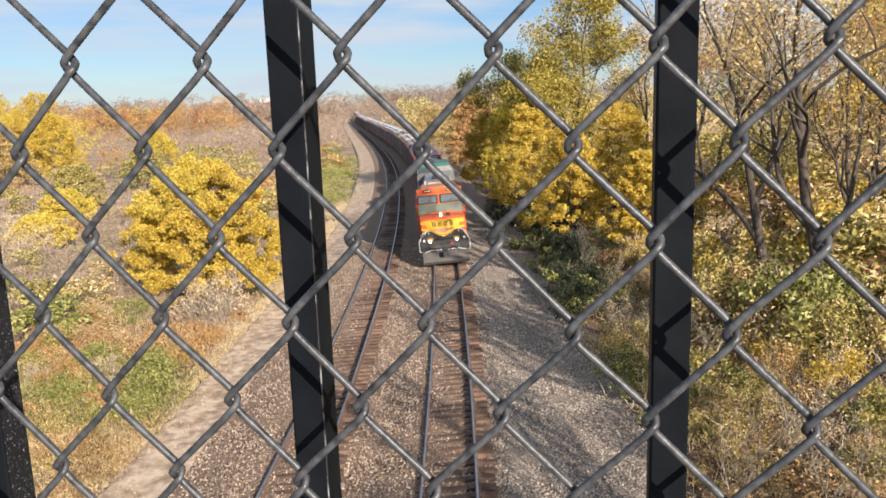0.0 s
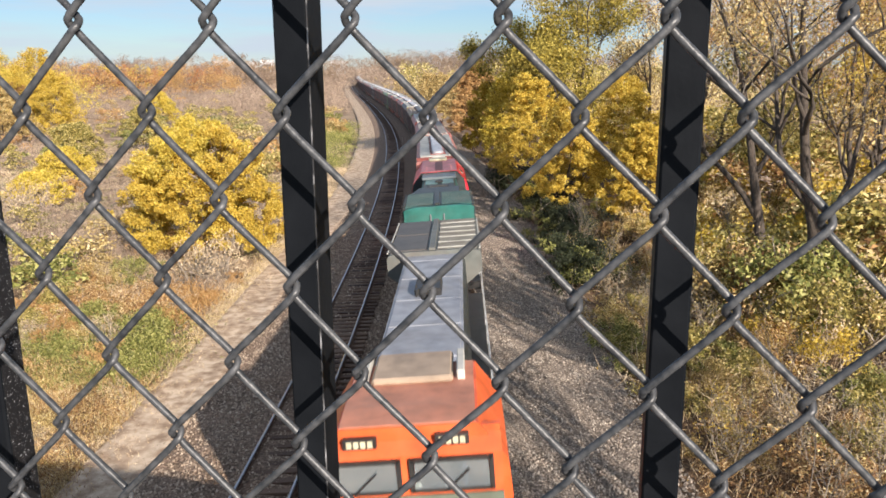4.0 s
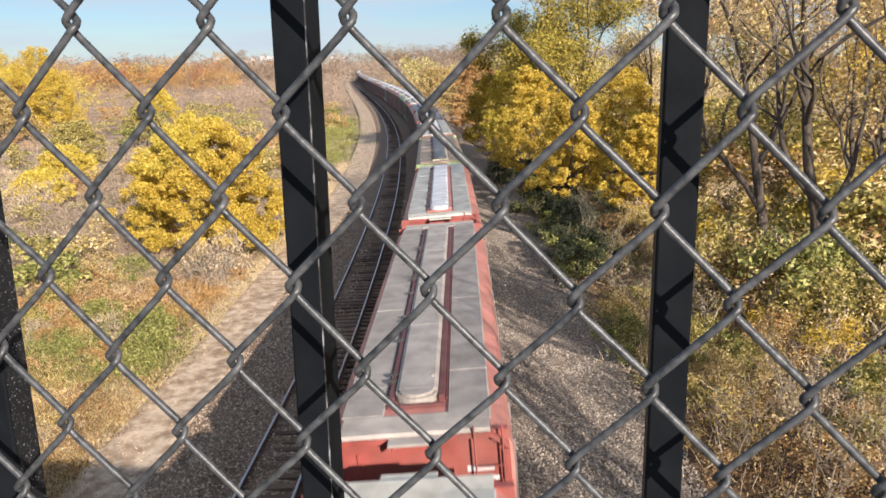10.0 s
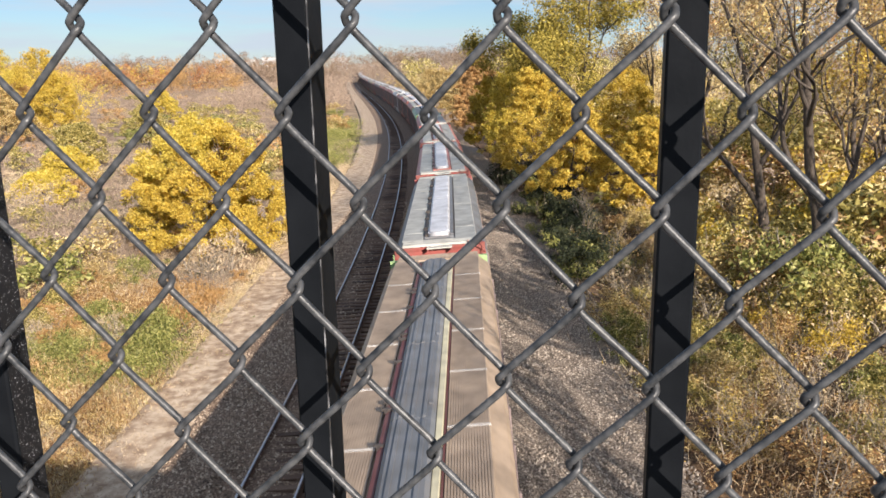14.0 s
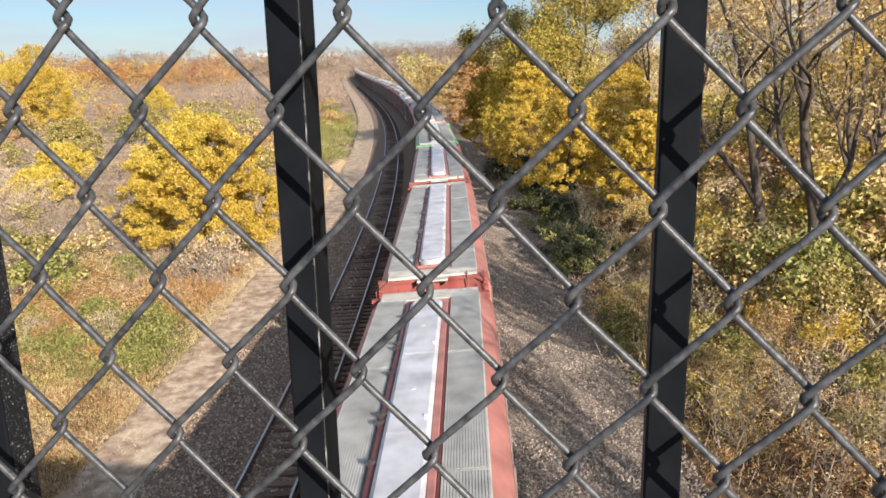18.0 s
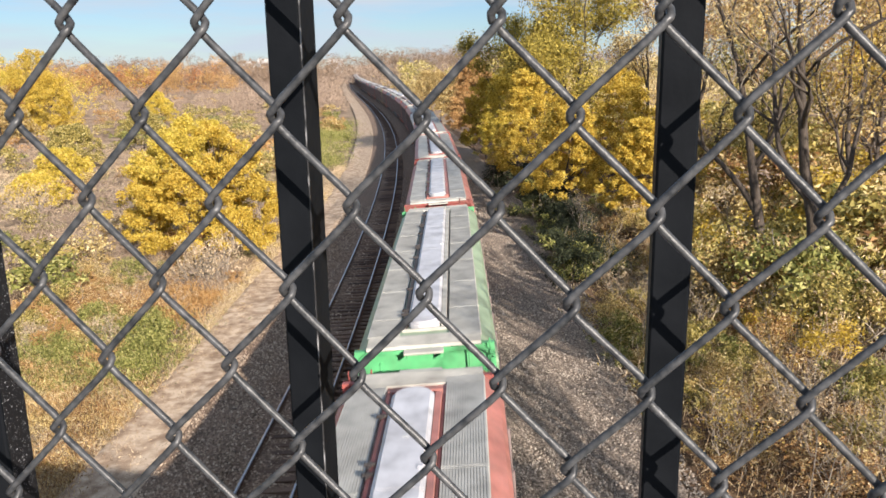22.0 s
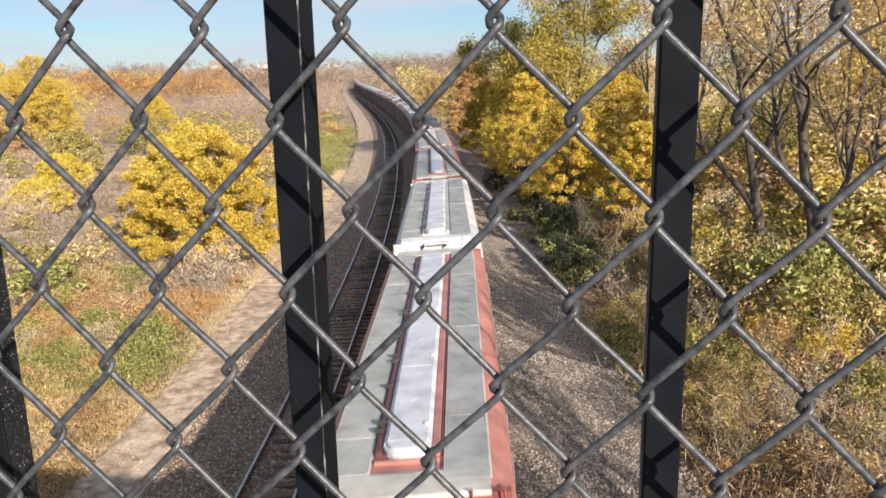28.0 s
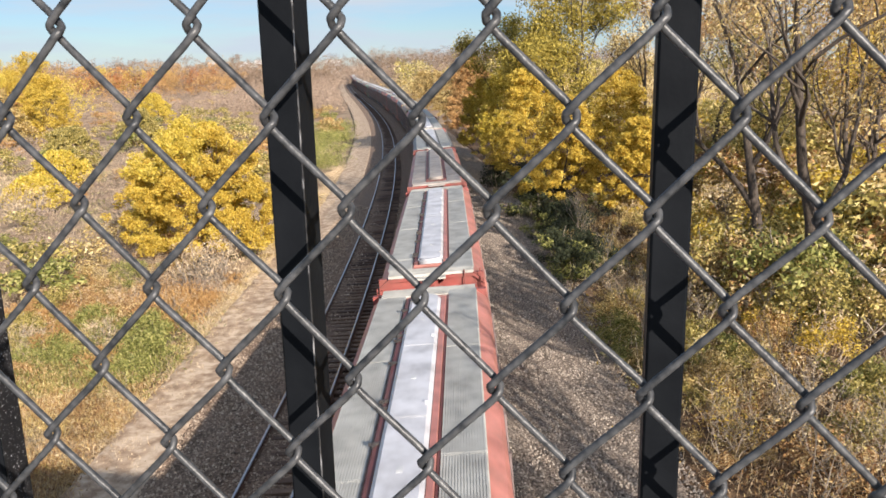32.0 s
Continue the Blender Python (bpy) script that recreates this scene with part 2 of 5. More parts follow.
M_LIME = paint("faded_lime_paint", (0.30, 0.44, 0.19), 0.5, 0.35)
M_BRIGHTGREEN = paint("bright_green_paint", (0.09, 0.40, 0.16), 0.5, 0.35)
M_GRATE = paint("galvanised_grating", (0.46, 0.455, 0.42), 0.55, 0.35)
M_DARK = paint("dark_steel", (0.035, 0.03, 0.03), 0.7, 0.4)
M_MAROON = paint("maroon_paint", (0.12, 0.035, 0.035), 0.6, 0.3)
M_ORANGE = paint("orange_paint", (0.68, 0.115, 0.03), 0.4, 0.15)
M_YELLOW = paint("yellow_paint", (0.72, 0.42, 0.03), 0.4, 0.15)
M_BLACK = paint("black_paint", (0.018, 0.018, 0.018), 0.5, 0.2)
M_TEAL = paint("teal_green_paint", (0.010, 0.12, 0.098), 0.45, 0.25)
M_DGREEN = paint("dark_green_paint", (0.020, 0.029, 0.030), 0.45, 0.3)
M_SLATE = paint("sooty_grey_paint", (0.16, 0.17, 0.185), 0.55, 0.5)
M_SIGNAL = paint("signal_red_paint", (0.62, 0.015, 0.035), 0.4, 0.1)
M_LOCOGREY = paint("loco_grey_roof", (0.27, 0.285, 0.32), 0.55, 0.4)
M_PINK = paint("sunbleached_red_roof", (0.42, 0.16, 0.17), 0.55, 0.35)
M_CREAM = paint("cream_paint", (0.6, 0.55, 0.38), 0.5, 0.3)
M_CONCRETE = paint("weathered_concrete", (0.36, 0.34, 0.31), 0.85, 0.4)
# weathered car sides, with their shade put into the grey-brown
M_SIDE = paint("dusty_shaded_car_side", (0.20, 0.155, 0.15), 0.7, 0.6)
M_WHEEL = paint("wheel_steel", (0.07, 0.055, 0.045), 0.6, 0.4)
M_PLOW = paint("worn_plow_paint", (0.06, 0.055, 0.05), 0.7, 0.5)
M_SEAM = paint("pale_seam_paint", (0.6, 0.59, 0.57), 0.6, 0.2)
M_TEALGREY = paint("teal_grey_paint", (0.10, 0.19, 0.185), 0.5, 0.35)
M_SLATEBLUE = paint("blue_grey_paint", (0.13, 0.16, 0.175), 0.5, 0.35)
M_PINKROOF = paint("sunbleached_orange_roof", (0.46, 0.19, 0.12), 0.6, 0.5)
M_BANDGREEN = paint("dusty_green_band", (0.13, 0.165, 0.125), 0.5, 0.4)
M_AMBER = paint("dusty_amber_paint", (0.36, 0.17, 0.04), 0.6, 0.7)
M_SOOT = paint("sooty_plate", (0.075, 0.072, 0.068), 0.55, 0.5)
M_GRILLE = paint("dusty_grating", (0.125, 0.125, 0.11), 0.6, 0.5)
M_RADGREY = paint("greenish_grey_paint", (0.12, 0.13, 0.12), 0.55, 0.5)
M_TEALDARK = paint("dark_teal_grating", (0.028, 0.066, 0.063), 0.45, 0.3)
M_LAMP = material("lamp_glow", [(1.0, 0.86, 0.55), (1.0, 0.86, 0.55)], emit=5.0)
M_GLASS = material("cab_glass", [(0.42, 0.5, 0.54), (0.5, 0.57, 0.6)], rough=0.08, metal=0.75, scale=2)
M_GLASS.node_tree.nodes["Principled BSDF"].inputs["Specular IOR Level"].default_value = 0.9


# ---------------------------------------------------------------- helpers
rng = np.random.default_rng(7)
TURN = radians(8.742)                      # the line's heading to the left of +y below the bridge
CANT = radians(4.0)
START_X = -0.689                           # where the right track passes under the bridge
N_RIGHT, N_LEFT = 0.0, -4.403              # centre lines of the two tracks
# the line bends to the left and runs out straight: its bend in thousandths per metre at some distances
BEND_S = (-30, 20, 60, 100, 140, 180, 240, 330, 480, 800)
BEND_K = (1.064, 1.089, 1.129, 0.896, 0.808, 0.368, 0.062, -0.106, -0.119, -0.011)
LINE_S = np.arange(-100.0, 1400.0, 1.0)
LINE_A = np.concatenate([[0], np.cumsum(np.interp(LINE_S[:-1] + 0.5, BEND_S, BEND_K) * 1e-3)])
LINE_A += TURN - np.interp(0.0, LINE_S, LINE_A)
LINE_X = np.concatenate([[0], np.cumsum(-np.sin((LINE_A[1:] + LINE_A[:-1]) / 2))])
LINE_Y = np.concatenate([[0], np.cumsum(np.cos((LINE_A[1:] + LINE_A[:-1]) / 2))])
LINE_X += START_X - np.interp(0.0, LINE_S, LINE_X)
LINE_Y -= np.interp(0.0, LINE_S, LINE_Y)


def track(s, n=0.0):
    """World x, y and heading of the point s metres along the line and n metres to its right."""
    i = min(max(int(s + 100), 0), len(LINE_S) - 2)
    u = s + 100 - i
    a = float(LINE_A[i] + (LINE_A[i + 1] - LINE_A[i]) * u)
    x, y = float(LINE_X[i] + (LINE_X[i + 1] - LINE_X[i]) * u), float(LINE_Y[i] + (LINE_Y[i + 1] - LINE_Y[i]) * u)
    return x + n * math.cos(a), y + n * math.sin(a), a


def place(s, n=0.0, z=0.0, cant=0.0):
    """A pose on the line: its y points along the line, its x to the right."""
    x, y, a = track(s, n)
    return Matrix.Translation((x, y, z)) @ Matrix.Rotation(a, 4, "Z") @ Matrix.Rotation(-cant, 4, "Y")


def arrays(name, verts, faces, mat, smooth=False):
    verts, faces = np.asarray(verts, np.float32), np.asarray(faces, np.int32)
    me = bpy.data.meshes.new(name)
    k = faces.shape[1]
    me.vertices.add(len(verts))
    me.vertices.foreach_set("co", verts.ravel())
    me.loops.add(faces.size)
    me.loops.foreach_set("vertex_index", faces.ravel())
    me.polygons.add(len(faces))
    me.polygons.foreach_set("loop_start", np.arange(0, faces.size, k, dtype=np.int32))
    if smooth:
        me.polygons.foreach_set("use_smooth", np.ones(len(faces), bool))
    me.update(calc_edges=True)
    me.materials.append(mat)
    return me


def thing(name, m, label, category, group="", kind=""):
    ob = new(name)
    ob.empty_display_size = 0.2
    ob.matrix_world = m
    return tagged(ob, label, category, group, kind)


def part(name, bm, mat, parent, label=""):
    me = bpy.data.meshes.new(name)
    bm.to_mesh(me)
    bm.free()
    me.materials.append(mat)
    return child(name, me, parent, label)


def child(name, me, parent, label="", m=None):
    ob = new(name, me)
    ob.parent = parent
    if m is not None:
        ob.matrix_basis = m
    return tagged(ob, label) if label else ob


def box(bm, x0, x1, y0, y1, z0, z1, bevel=0.0):
    m = Matrix.Translation(((x0 + x1) / 2, (y0 + y1) / 2, (z0 + z1) / 2)) @ Matrix.Diagonal((x1 - x0, y1 - y0, z1 - z0, 1))
    geom = bmesh.ops.create_cube(bm, size=1, matrix=m)
    if bevel:
        edges = list({e for v in geom["verts"] for e in v.link_edges})
        bmesh.ops.bevel(bm, geom=edges, offset=bevel, segments=1, affect="EDGES", profile=0.5)
    return bm


def boxes(*specs, bevel=0.0):
    bm = bmesh.new()
    for sp in specs:
        box(bm, *sp, bevel=bevel)
    return bm


def profile(points, y0, y1, bm=None, cap=True):
    """A prism: a closed outline of (x, z) points run from y0 to y1."""
    bm = bm or bmesh.new()
    a = [bm.verts.new((x, y0, z)) for x, z in points]
    b = [bm.verts.new((x, y1, z)) for x, z in points]
    for i in range(len(points)):
        j = (i + 1) % len(points)
        bm.faces.new((a[i], a[j], b[j], b[i]))
    if cap:
        bm.faces.new(a[::-1])
        bm.faces.new(b)
    bmesh.ops.recalc_face_normals(bm, faces=bm.faces)
    return bm


def side_prism(points, x0, x1, bm=None):
    """A prism: a closed outline of (y, z) points run from x0 to x1."""
    bm = bm or bmesh.new()
    a = [bm.verts.new((x0, y, z)) for y, z in points]
    b = [bm.verts.new((x1, y, z)) for y, z in points]
    for i in range(len(points)):
        j = (i + 1) % len(points)
        bm.faces.new((a[i], a[j], b[j], b[i]))
    bm.faces.new(a[::-1])
    bm.faces.new(b)
    bmesh.ops.recalc_face_normals(bm, faces=bm.faces)
    return bm


def plan_prism(points, z0, z1, bm=None):
    """A prism: a closed outline of (x, y) points run from z0 up to z1."""
    bm = bm or bmesh.new()
    a = [bm.verts.new((x, y, z0)) for x, y in points]
    b = [bm.verts.new((x, y, z1)) for x, y in points]
    for i in range(len(points)):
        j = (i + 1) % len(points)
        bm.faces.new((a[i], a[j], b[j], b[i]))
    bm.faces.new(a[::-1])
    bm.faces.new(b)
    bmesh.ops.recalc_face_normals(bm, faces=bm.faces)
    return bm


def tube(points, r, sides=6, bm=None):
    """A round bar along a list of points."""
    bm = bm or bmesh.new()
    pts = [Vector(p) for p in points]
    rings = []
    for i, p in enumerate(pts):
        d = (pts[min(i + 1, len(pts) - 1)] - pts[max(i - 1, 0)]).normalized()
        u = d.orthogonal().normalized() if abs(d.z) > 0.9 else d.cross(Vector((0, 0, 1))).normalized()
        v = d.cross(u)
        rr = r[i] if isinstance(r, (list, tuple)) else r
        rings.append([bm.verts.new(p + rr * (math.cos(a) * u + math.sin(a) * v)) for a in (2 * math.pi * k / sides for k in range(sides))])
    for a, b in zip(rings, rings[1:]):
        for k in range(sides):
            bm.faces.new((a[k], a[(k + 1) % sides], b[(k + 1) % sides], b[k]))
    bm.faces.new(rings[0][::-1])
    bm.faces.new(rings[-1])
    return bm


def disc(bm, centre, r, x0, x1, sides=20):
    m = Matrix.Translation(centre) @ Matrix.Rotation(radians(90), 4, "Y")
    bmesh.ops.create_cone(bm, cap_ends=True, segments=sides, radius1=r, radius2=r, depth=x1 - x0,
                          matrix=Matrix.Translation(((x0 + x1) / 2, 0, 0)) @ m)
    return bm


# ---------------------------------------------------------------- ground, ballast, tracks
def bed(n):
    """Height of the stone bed across the line: two crowned tracks with a shallow ditch on the right."""
    pts = [(-13, -0.75), (-10.2, -0.62), (-8.6, -0.62), (-7.2, -0.45), (-6.2, -0.21), (-2.9, -0.21), (-2.24, -0.30), (-1.6, -0.21),
           (1.7, -0.20), (2.6, -0.34), (4.5, -0.55), (7.0, -0.62), (9, -0.6)]
    return float(np.interp(n, [p[0] for p in pts], [p[1] for p in pts]))


def strip(name, label, mat, n0, n1, cols, s_list, lift, jitter, category):
    verts = []
    for s in s_list:
        for j in range(cols + 1):
            drift = 1.2 * min(1.0, max(0.0, (s - 42) / 22)) if mat is M_SAND else 0.0   # the dirt road draws nearer to the stones
            n = n0 + drift * 0.6 + (n1 - n0 + drift * 0.4) * j / cols
            x, y, _ = track(s, n)
            q = noise.noise((x * 0.7, y * 0.7, 3.0)) * jitter + noise.noise((x * 2.3, y * 2.3, 9.0)) * jitter * 0.5
            edge = 0.12 if j in (0, cols) else 0.0
            verts.append((x, y, bed(n) + lift + q - edge))
    w = cols + 1
    faces = [(i * w + j, i * w + j + 1, (i + 1) * w + j + 1, (i + 1) * w + j) for i in range(len(s_list) - 1) for j in range(cols)]
    ob = new(name, arrays(name, verts, faces, mat, True))
    return tagged(ob, label, category, kind="structure")


near_s = list(np.arange(-30, 60, 0.45)) + list(np.arange(60, 160, 2.0)) + list(np.arange(160, 1300, 8.0))
strip("ballast", "sandy brown crushed stone under the tracks", M_BALLAST, -8.45, 1.6, 40, near_s, 0.0, 0.05, "ballast")
strip("ballast_shoulder", "grey crushed stone sloping away from the track", M_SHOULDER, 1.4, 6.4, 20, near_s, 0.012, 0.05, "ballast")
strip("dirt_road", "pale sandy track beside the railway", M_SAND, -10.15, -7.85, 12, [s for s in near_s if s < 700], 0.05, 0.03, "dirt road")


def ground_sheet():
    s_list = np.concatenate([np.arange(-60, 100, 2.0), np.arange(100, 300, 8.0), np.geomspace(300, 4200, 24)])
    half = np.concatenate([np.arange(0, 60, 2.0), np.arange(60, 200, 8.0), np.geomspace(200, 3800, 22)])
    n_list = np.concatenate([-half[:0:-1], half])
    gx, gy = np.meshgrid(n_list, s_list)
    z = np.empty_like(gx)
    for i in range(gx.shape[0]):
        for j in range(gx.shape[1]):
            n, s = gx[i, j] + 2.5, gy[i, j]
            z[i, j] = -0.95 + 0.25 * noise.noise((n * 0.12, s * 0.12, 0)) + (0.10 * noise.noise((n * 0.6, s * 0.6, 5)) if abs(n) < 60 else 0)
            if gx[i, j] > 8:
                z[i, j] += min(1.2, 0.08 * (gx[i, j] - 8))
    c, sn = math.cos(TURN), math.sin(TURN)
    xs, ys = gx * c - gy * sn, gx * sn + gy * c
    w = len(n_list)
    ii, jj = np.meshgrid(np.arange(len(s_list) - 1), np.arange(w - 1), indexing="ij")
    a = (ii * w + jj).ravel()
    ob = new("ground", arrays("ground", np.stack([xs, ys, z], -1).reshape(-1, 3), np.stack([a, a + 1, a + w + 1, a + w], -1), M_GROUND, True))
    return tagged(ob, "dry autumn ground with brown leaf litter", "ground", kind="structure")


ground_sheet()


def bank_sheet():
    """Leaf litter just above the right bank's ground, darkened for shade under the bushes."""
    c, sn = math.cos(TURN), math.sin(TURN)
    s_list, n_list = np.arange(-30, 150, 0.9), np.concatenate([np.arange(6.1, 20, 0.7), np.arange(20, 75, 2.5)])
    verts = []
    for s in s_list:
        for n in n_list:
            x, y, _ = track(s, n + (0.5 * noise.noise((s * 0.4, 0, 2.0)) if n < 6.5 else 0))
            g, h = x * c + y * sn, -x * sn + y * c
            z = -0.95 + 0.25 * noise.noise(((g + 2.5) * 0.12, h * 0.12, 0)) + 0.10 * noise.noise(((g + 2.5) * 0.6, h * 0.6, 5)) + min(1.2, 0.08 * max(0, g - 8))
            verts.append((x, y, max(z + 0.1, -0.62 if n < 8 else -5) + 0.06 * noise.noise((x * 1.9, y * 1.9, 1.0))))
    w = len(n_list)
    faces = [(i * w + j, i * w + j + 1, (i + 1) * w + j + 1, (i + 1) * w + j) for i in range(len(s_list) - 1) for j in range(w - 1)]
    return tagged(new("bank", arrays("bank", verts, faces, M_LITTER, True)), "bank covered with brown leaf litter, darkened for shade between the bushes", "bank", kind="structure")


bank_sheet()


def rail_track(name, n, label):
    top = thing(name, Matrix.Identity(4), label, "railway track", kind="structure")
    out = [(-0.036, 0.0), (-0.036, -0.035), (-0.009, -0.05), (-0.009, -0.14), (-0.07, -0.155), (-0.07, -0.17), (0.07, -0.17), (0.07, -0.155),
           (0.009, -0.14), (0.009, -0.05), (0.036, -0.035), (0.036, 0.0)]
    s_list = np.concatenate([np.arange(-30, 120, 3.0), np.arange(120, 1300, 10.0)])
    for off in (-0.753, 0.753):
        verts = []
        for s in s_list:
            m = place(s, n, 0, CANT)
            verts += [m @ Vector((off + x, 0, z)) for x, z in out]
        k = len(out)
        faces = [(i * k + j, i * k + (j + 1) % k, (i + 1) * k + (j + 1) % k, (i + 1) * k + j) for i in range(len(s_list) - 1) for j in range(k)]
        me = arrays("rail", verts, faces, M_RAILSIDE)
        me.materials.append(M_RAIL)
        index = np.zeros(len(faces), np.int32)
        index[[i for i in range(len(faces)) if i % k in (k - 1, 0, k - 2)]] = 1
        me.polygons.foreach_set("material_index", index)
        child("rail", me, top, "worn steel rail with a bright running surface")
    return top


TRACKS = [rail_track("track_1", N_RIGHT, "railway track of steel rails on dark wooden ties"),
          rail_track("track_2", N_LEFT, "second railway track on dark wooden ties")]


# ---------------------------------------------------------------- fence
EYE = (0.0752, -0.3392, 10.19)                         # the fence leans slightly towards this point
FENCE_Z, MESH_A, MESH_B = 10.128, 0.0333, 0.04079      # height of a row of knots, half pitch across, half pitch up
WIRE_R = 0.00185


def knot_shift(c, r):
    return Vector((noise.noise((c * 3.1, r * 1.7, 0.5)), 0.4 * noise.noise((c * 2.3, r * 2.9, 7.5)), noise.noise((c * 1.9, r * 3.7, 4.5)))) * 0.0013


def wire_points(c, r0, r1):
    """One woven wire that zigzags between the knots of the columns c and c + 1, in front on the way up to the right, behind on the way back."""
    pts = []
    hook, off, lift = 0.0022, 0.0023, 0.0034
    for r in range(r0, r1):
        at_left = (c + r) % 2 == 0
        col = c if at_left else c + 1
        k = Vector((MESH_A * (col - 5), 0, MESH_B * r)) + knot_shift(col, r)
        e = -1 if at_left else 1
        y_in, y_out = (off, -off) if at_left else (-off, off)
        for dx, dy, dz in ((-0.0035, 1.0, -lift - 0.0042), (0.0006, 0.95, -lift + 0.0004), (0.0021, 0.55, -0.0015), (hook, 0, 0.0)):
            pts.append(k + Vector((e * dx, dy * y_in, dz)))
        for dx, dy, dz in ((0.0021, 0.55, 0.0015), (0.0006, 0.95, lift - 0.0004), (-0.0035, 1.0, lift + 0.0042)):
            pts.append(k + Vector((e * dx, dy * y_out, dz)))
    return pts


def wire_mesh(c, r0, r1):
    p = np.array([tuple(v) for v in wire_points(c, r0, r1)])
    fine = []                                  # a smooth curve through the bends
    for i in range(len(p) - 1):
        a, b = p[max(i - 1, 0)], p[i]
        d, e = p[i + 1], p[min(i + 2, len(p) - 1)]
        for u in ((0,) if i % 7 == 6 else (0, 0.5)):
            m0, m1 = (d - a) / 2, (e - b) / 2
            if i % 7 == 6 or (i + 1) % 7 == 0:
                m0, m1 = (d - b) * 0.9, (d - b) * 0.9
            u2, u3 = u * u, u * u * u
            fine.append((2 * u3 - 3 * u2 + 1) * b + (u3 - 2 * u2 + u) * m0 + (-2 * u3 + 3 * u2) * d + (u3 - u2) * m1)
    q = np.array(fine)
    d = np.gradient(q, axis=0)
    d /= np.linalg.norm(d, axis=1)[:, None]
    u = np.cross(d, np.array([0.0, 1.0, 0.0]))
    u /= np.linalg.norm(u, axis=1)[:, None] + 1e-9
    v = np.cross(d, u)
    k = 8
    ang = 2 * np.pi * np.arange(k) / k
    ring = q[:, None] + WIRE_R * (np.cos(ang)[None, :, None] * u[:, None] + np.sin(ang)[None, :, None] * v[:, None])
    i, j = np.meshgrid(np.arange(len(q) - 1), np.arange(k), indexing="ij")
    a, b = (i * k + j).ravel(), (i * k + (j + 1) % k).ravel()
    return arrays("wire", ring.reshape(-1, 3), np.stack([a, b, b + k, a + k], -1), M_WIRE, True)


def fence():
    lean = Matrix.Translation(EYE) @ Matrix.Rotation(radians(0.355), 4, (0.981, 0.194, 0)) @ Matrix.Translation((-EYE[0], -EYE[1], -EYE[2]))
    top = thing("chain_link_fence", lean @ Matrix.Translation((0, 0, FENCE_Z)), "black coated chain-link fence on slim square posts", "fence")
    for c in range(-9, 21):
        child("wire", wire_mesh(c, -14, 14), top, "dark grey coated woven wire")
    w, d, y = 0.0180, 0.0215, 0.037
    bm = boxes((-w / 2, w / 2, 0, d, -1.55, 1.0), bevel=0.0012)
    me = bpy.data.meshes.new("post")
    bm.to_mesh(me)
    bm.free()
    me.materials.append(M_POST)
    for x in (-0.467, -0.2765, -0.0757, 0.1115, 0.2960):
        post = child("post", me, top, "glossy black square steel post", Matrix.Translation((x, y, 0)))
        if x == -0.2765:
            # this side's glints are in its colour
            part("speckled_side", boxes((w / 2, w / 2 + 0.0006, 0.002, d - 0.002, -1.55, 1.0)), M_GLINTS, post, "post side with sun glints painted as pale specks")
        if x == -0.0757:
            part("worn_edge", boxes((w / 2 - 0.0004, w / 2 + 0.0002, -0.0002, 0.0005, -1.55, 1.0)), M_EDGELINE, post, "thin pale broken line along the edge")
    child_rail = boxes((-0.6, 0.6, y + 0.001, y + 0.0196, -1.6, -1.56), bevel=0.002)
    part("bottom_rail", child_rail, M_POST, top, "black steel bottom rail")
    for x in (-0.64, 0.64):
        part("support_post", boxes((x - 0.015, x + 0.015, y, y + 0.03, 7.66 - FENCE_Z, 1.0), bevel=0.003), M_POST, top, "tall black steel support post")
    return top


fence()


def bridge():
    """The road bridge below and behind the fence."""
    top = thing("bridge", Matrix.Identity(4), "grey concrete road bridge that carries the fence", "bridge", kind="structure")
    part("deck", boxes((-42, 42, -11.0, 0.12, 7.15, 7.66), bevel=0.03), M_CONCRETE, top, "weathered concrete deck")
    for y in (-9.6, -6.6, -3.6, -0.7):
        part("girder", boxes((-42, 42, y - 0.22, y + 0.22, 5.95, 7.15), bevel=0.02), M_DARK, top, "dark steel girder")
    for x in (-18.5, 20.5):
        part("pier_cap", boxes((x - 0.6, x + 0.6, -10.6, -0.3, 5.3, 5.95), bevel=0.04), M_CONCRETE, top)
        for y in (-9.2, -5.4, -1.6):
            part("pier", tube([(x, y, -1.4), (x, y, 5.32)], 0.5, 16), M_CONCRETE, top)
    part("curb", boxes((-42, 42, -10.9, -10.6, 7.655, 8.5), bevel=0.03), M_CONCRETE, top, "low concrete wall")
    return top


bridge()


# ---------------------------------------------------------------- train
SPEED = 10.0
TRAIN = []                                  # (thing, distance of its middle at 0 s)


def bogie(parent, y, wheels=2, gauge=0.753, pitch=1.75):
    bm = bmesh.new()
    for x in (-1.0, 1.0):
        side_prism([(y - pitch * wheels / 2, 0.55), (y - 0.6, 0.3), (y + 0.6, 0.3), (y + pitch * wheels / 2, 0.55), (y + 0.7, 0.75), (y - 0.7, 0.75)],
                   x - 0.07, x + 0.07, bm)
    box(bm, -1.0, 1.0, y - 0.2, y + 0.2, 0.45, 0.7)
    frame_ob = part("truck", bm, M_DARK, parent, "dark steel truck")
    for i in range(wheels):
        yy = y + (i - (wheels - 1) / 2) * pitch
        bm = bmesh.new()
        for x in (-gauge, gauge):
            disc(bm, (x, yy, 0.46), 0.46, -0.06, 0.06)
        tube([(-gauge, yy, 0.46), (gauge, yy, 0.46)], 0.08, 8, bm)
        part("wheelset", bm, M_WHEEL, frame_ob)


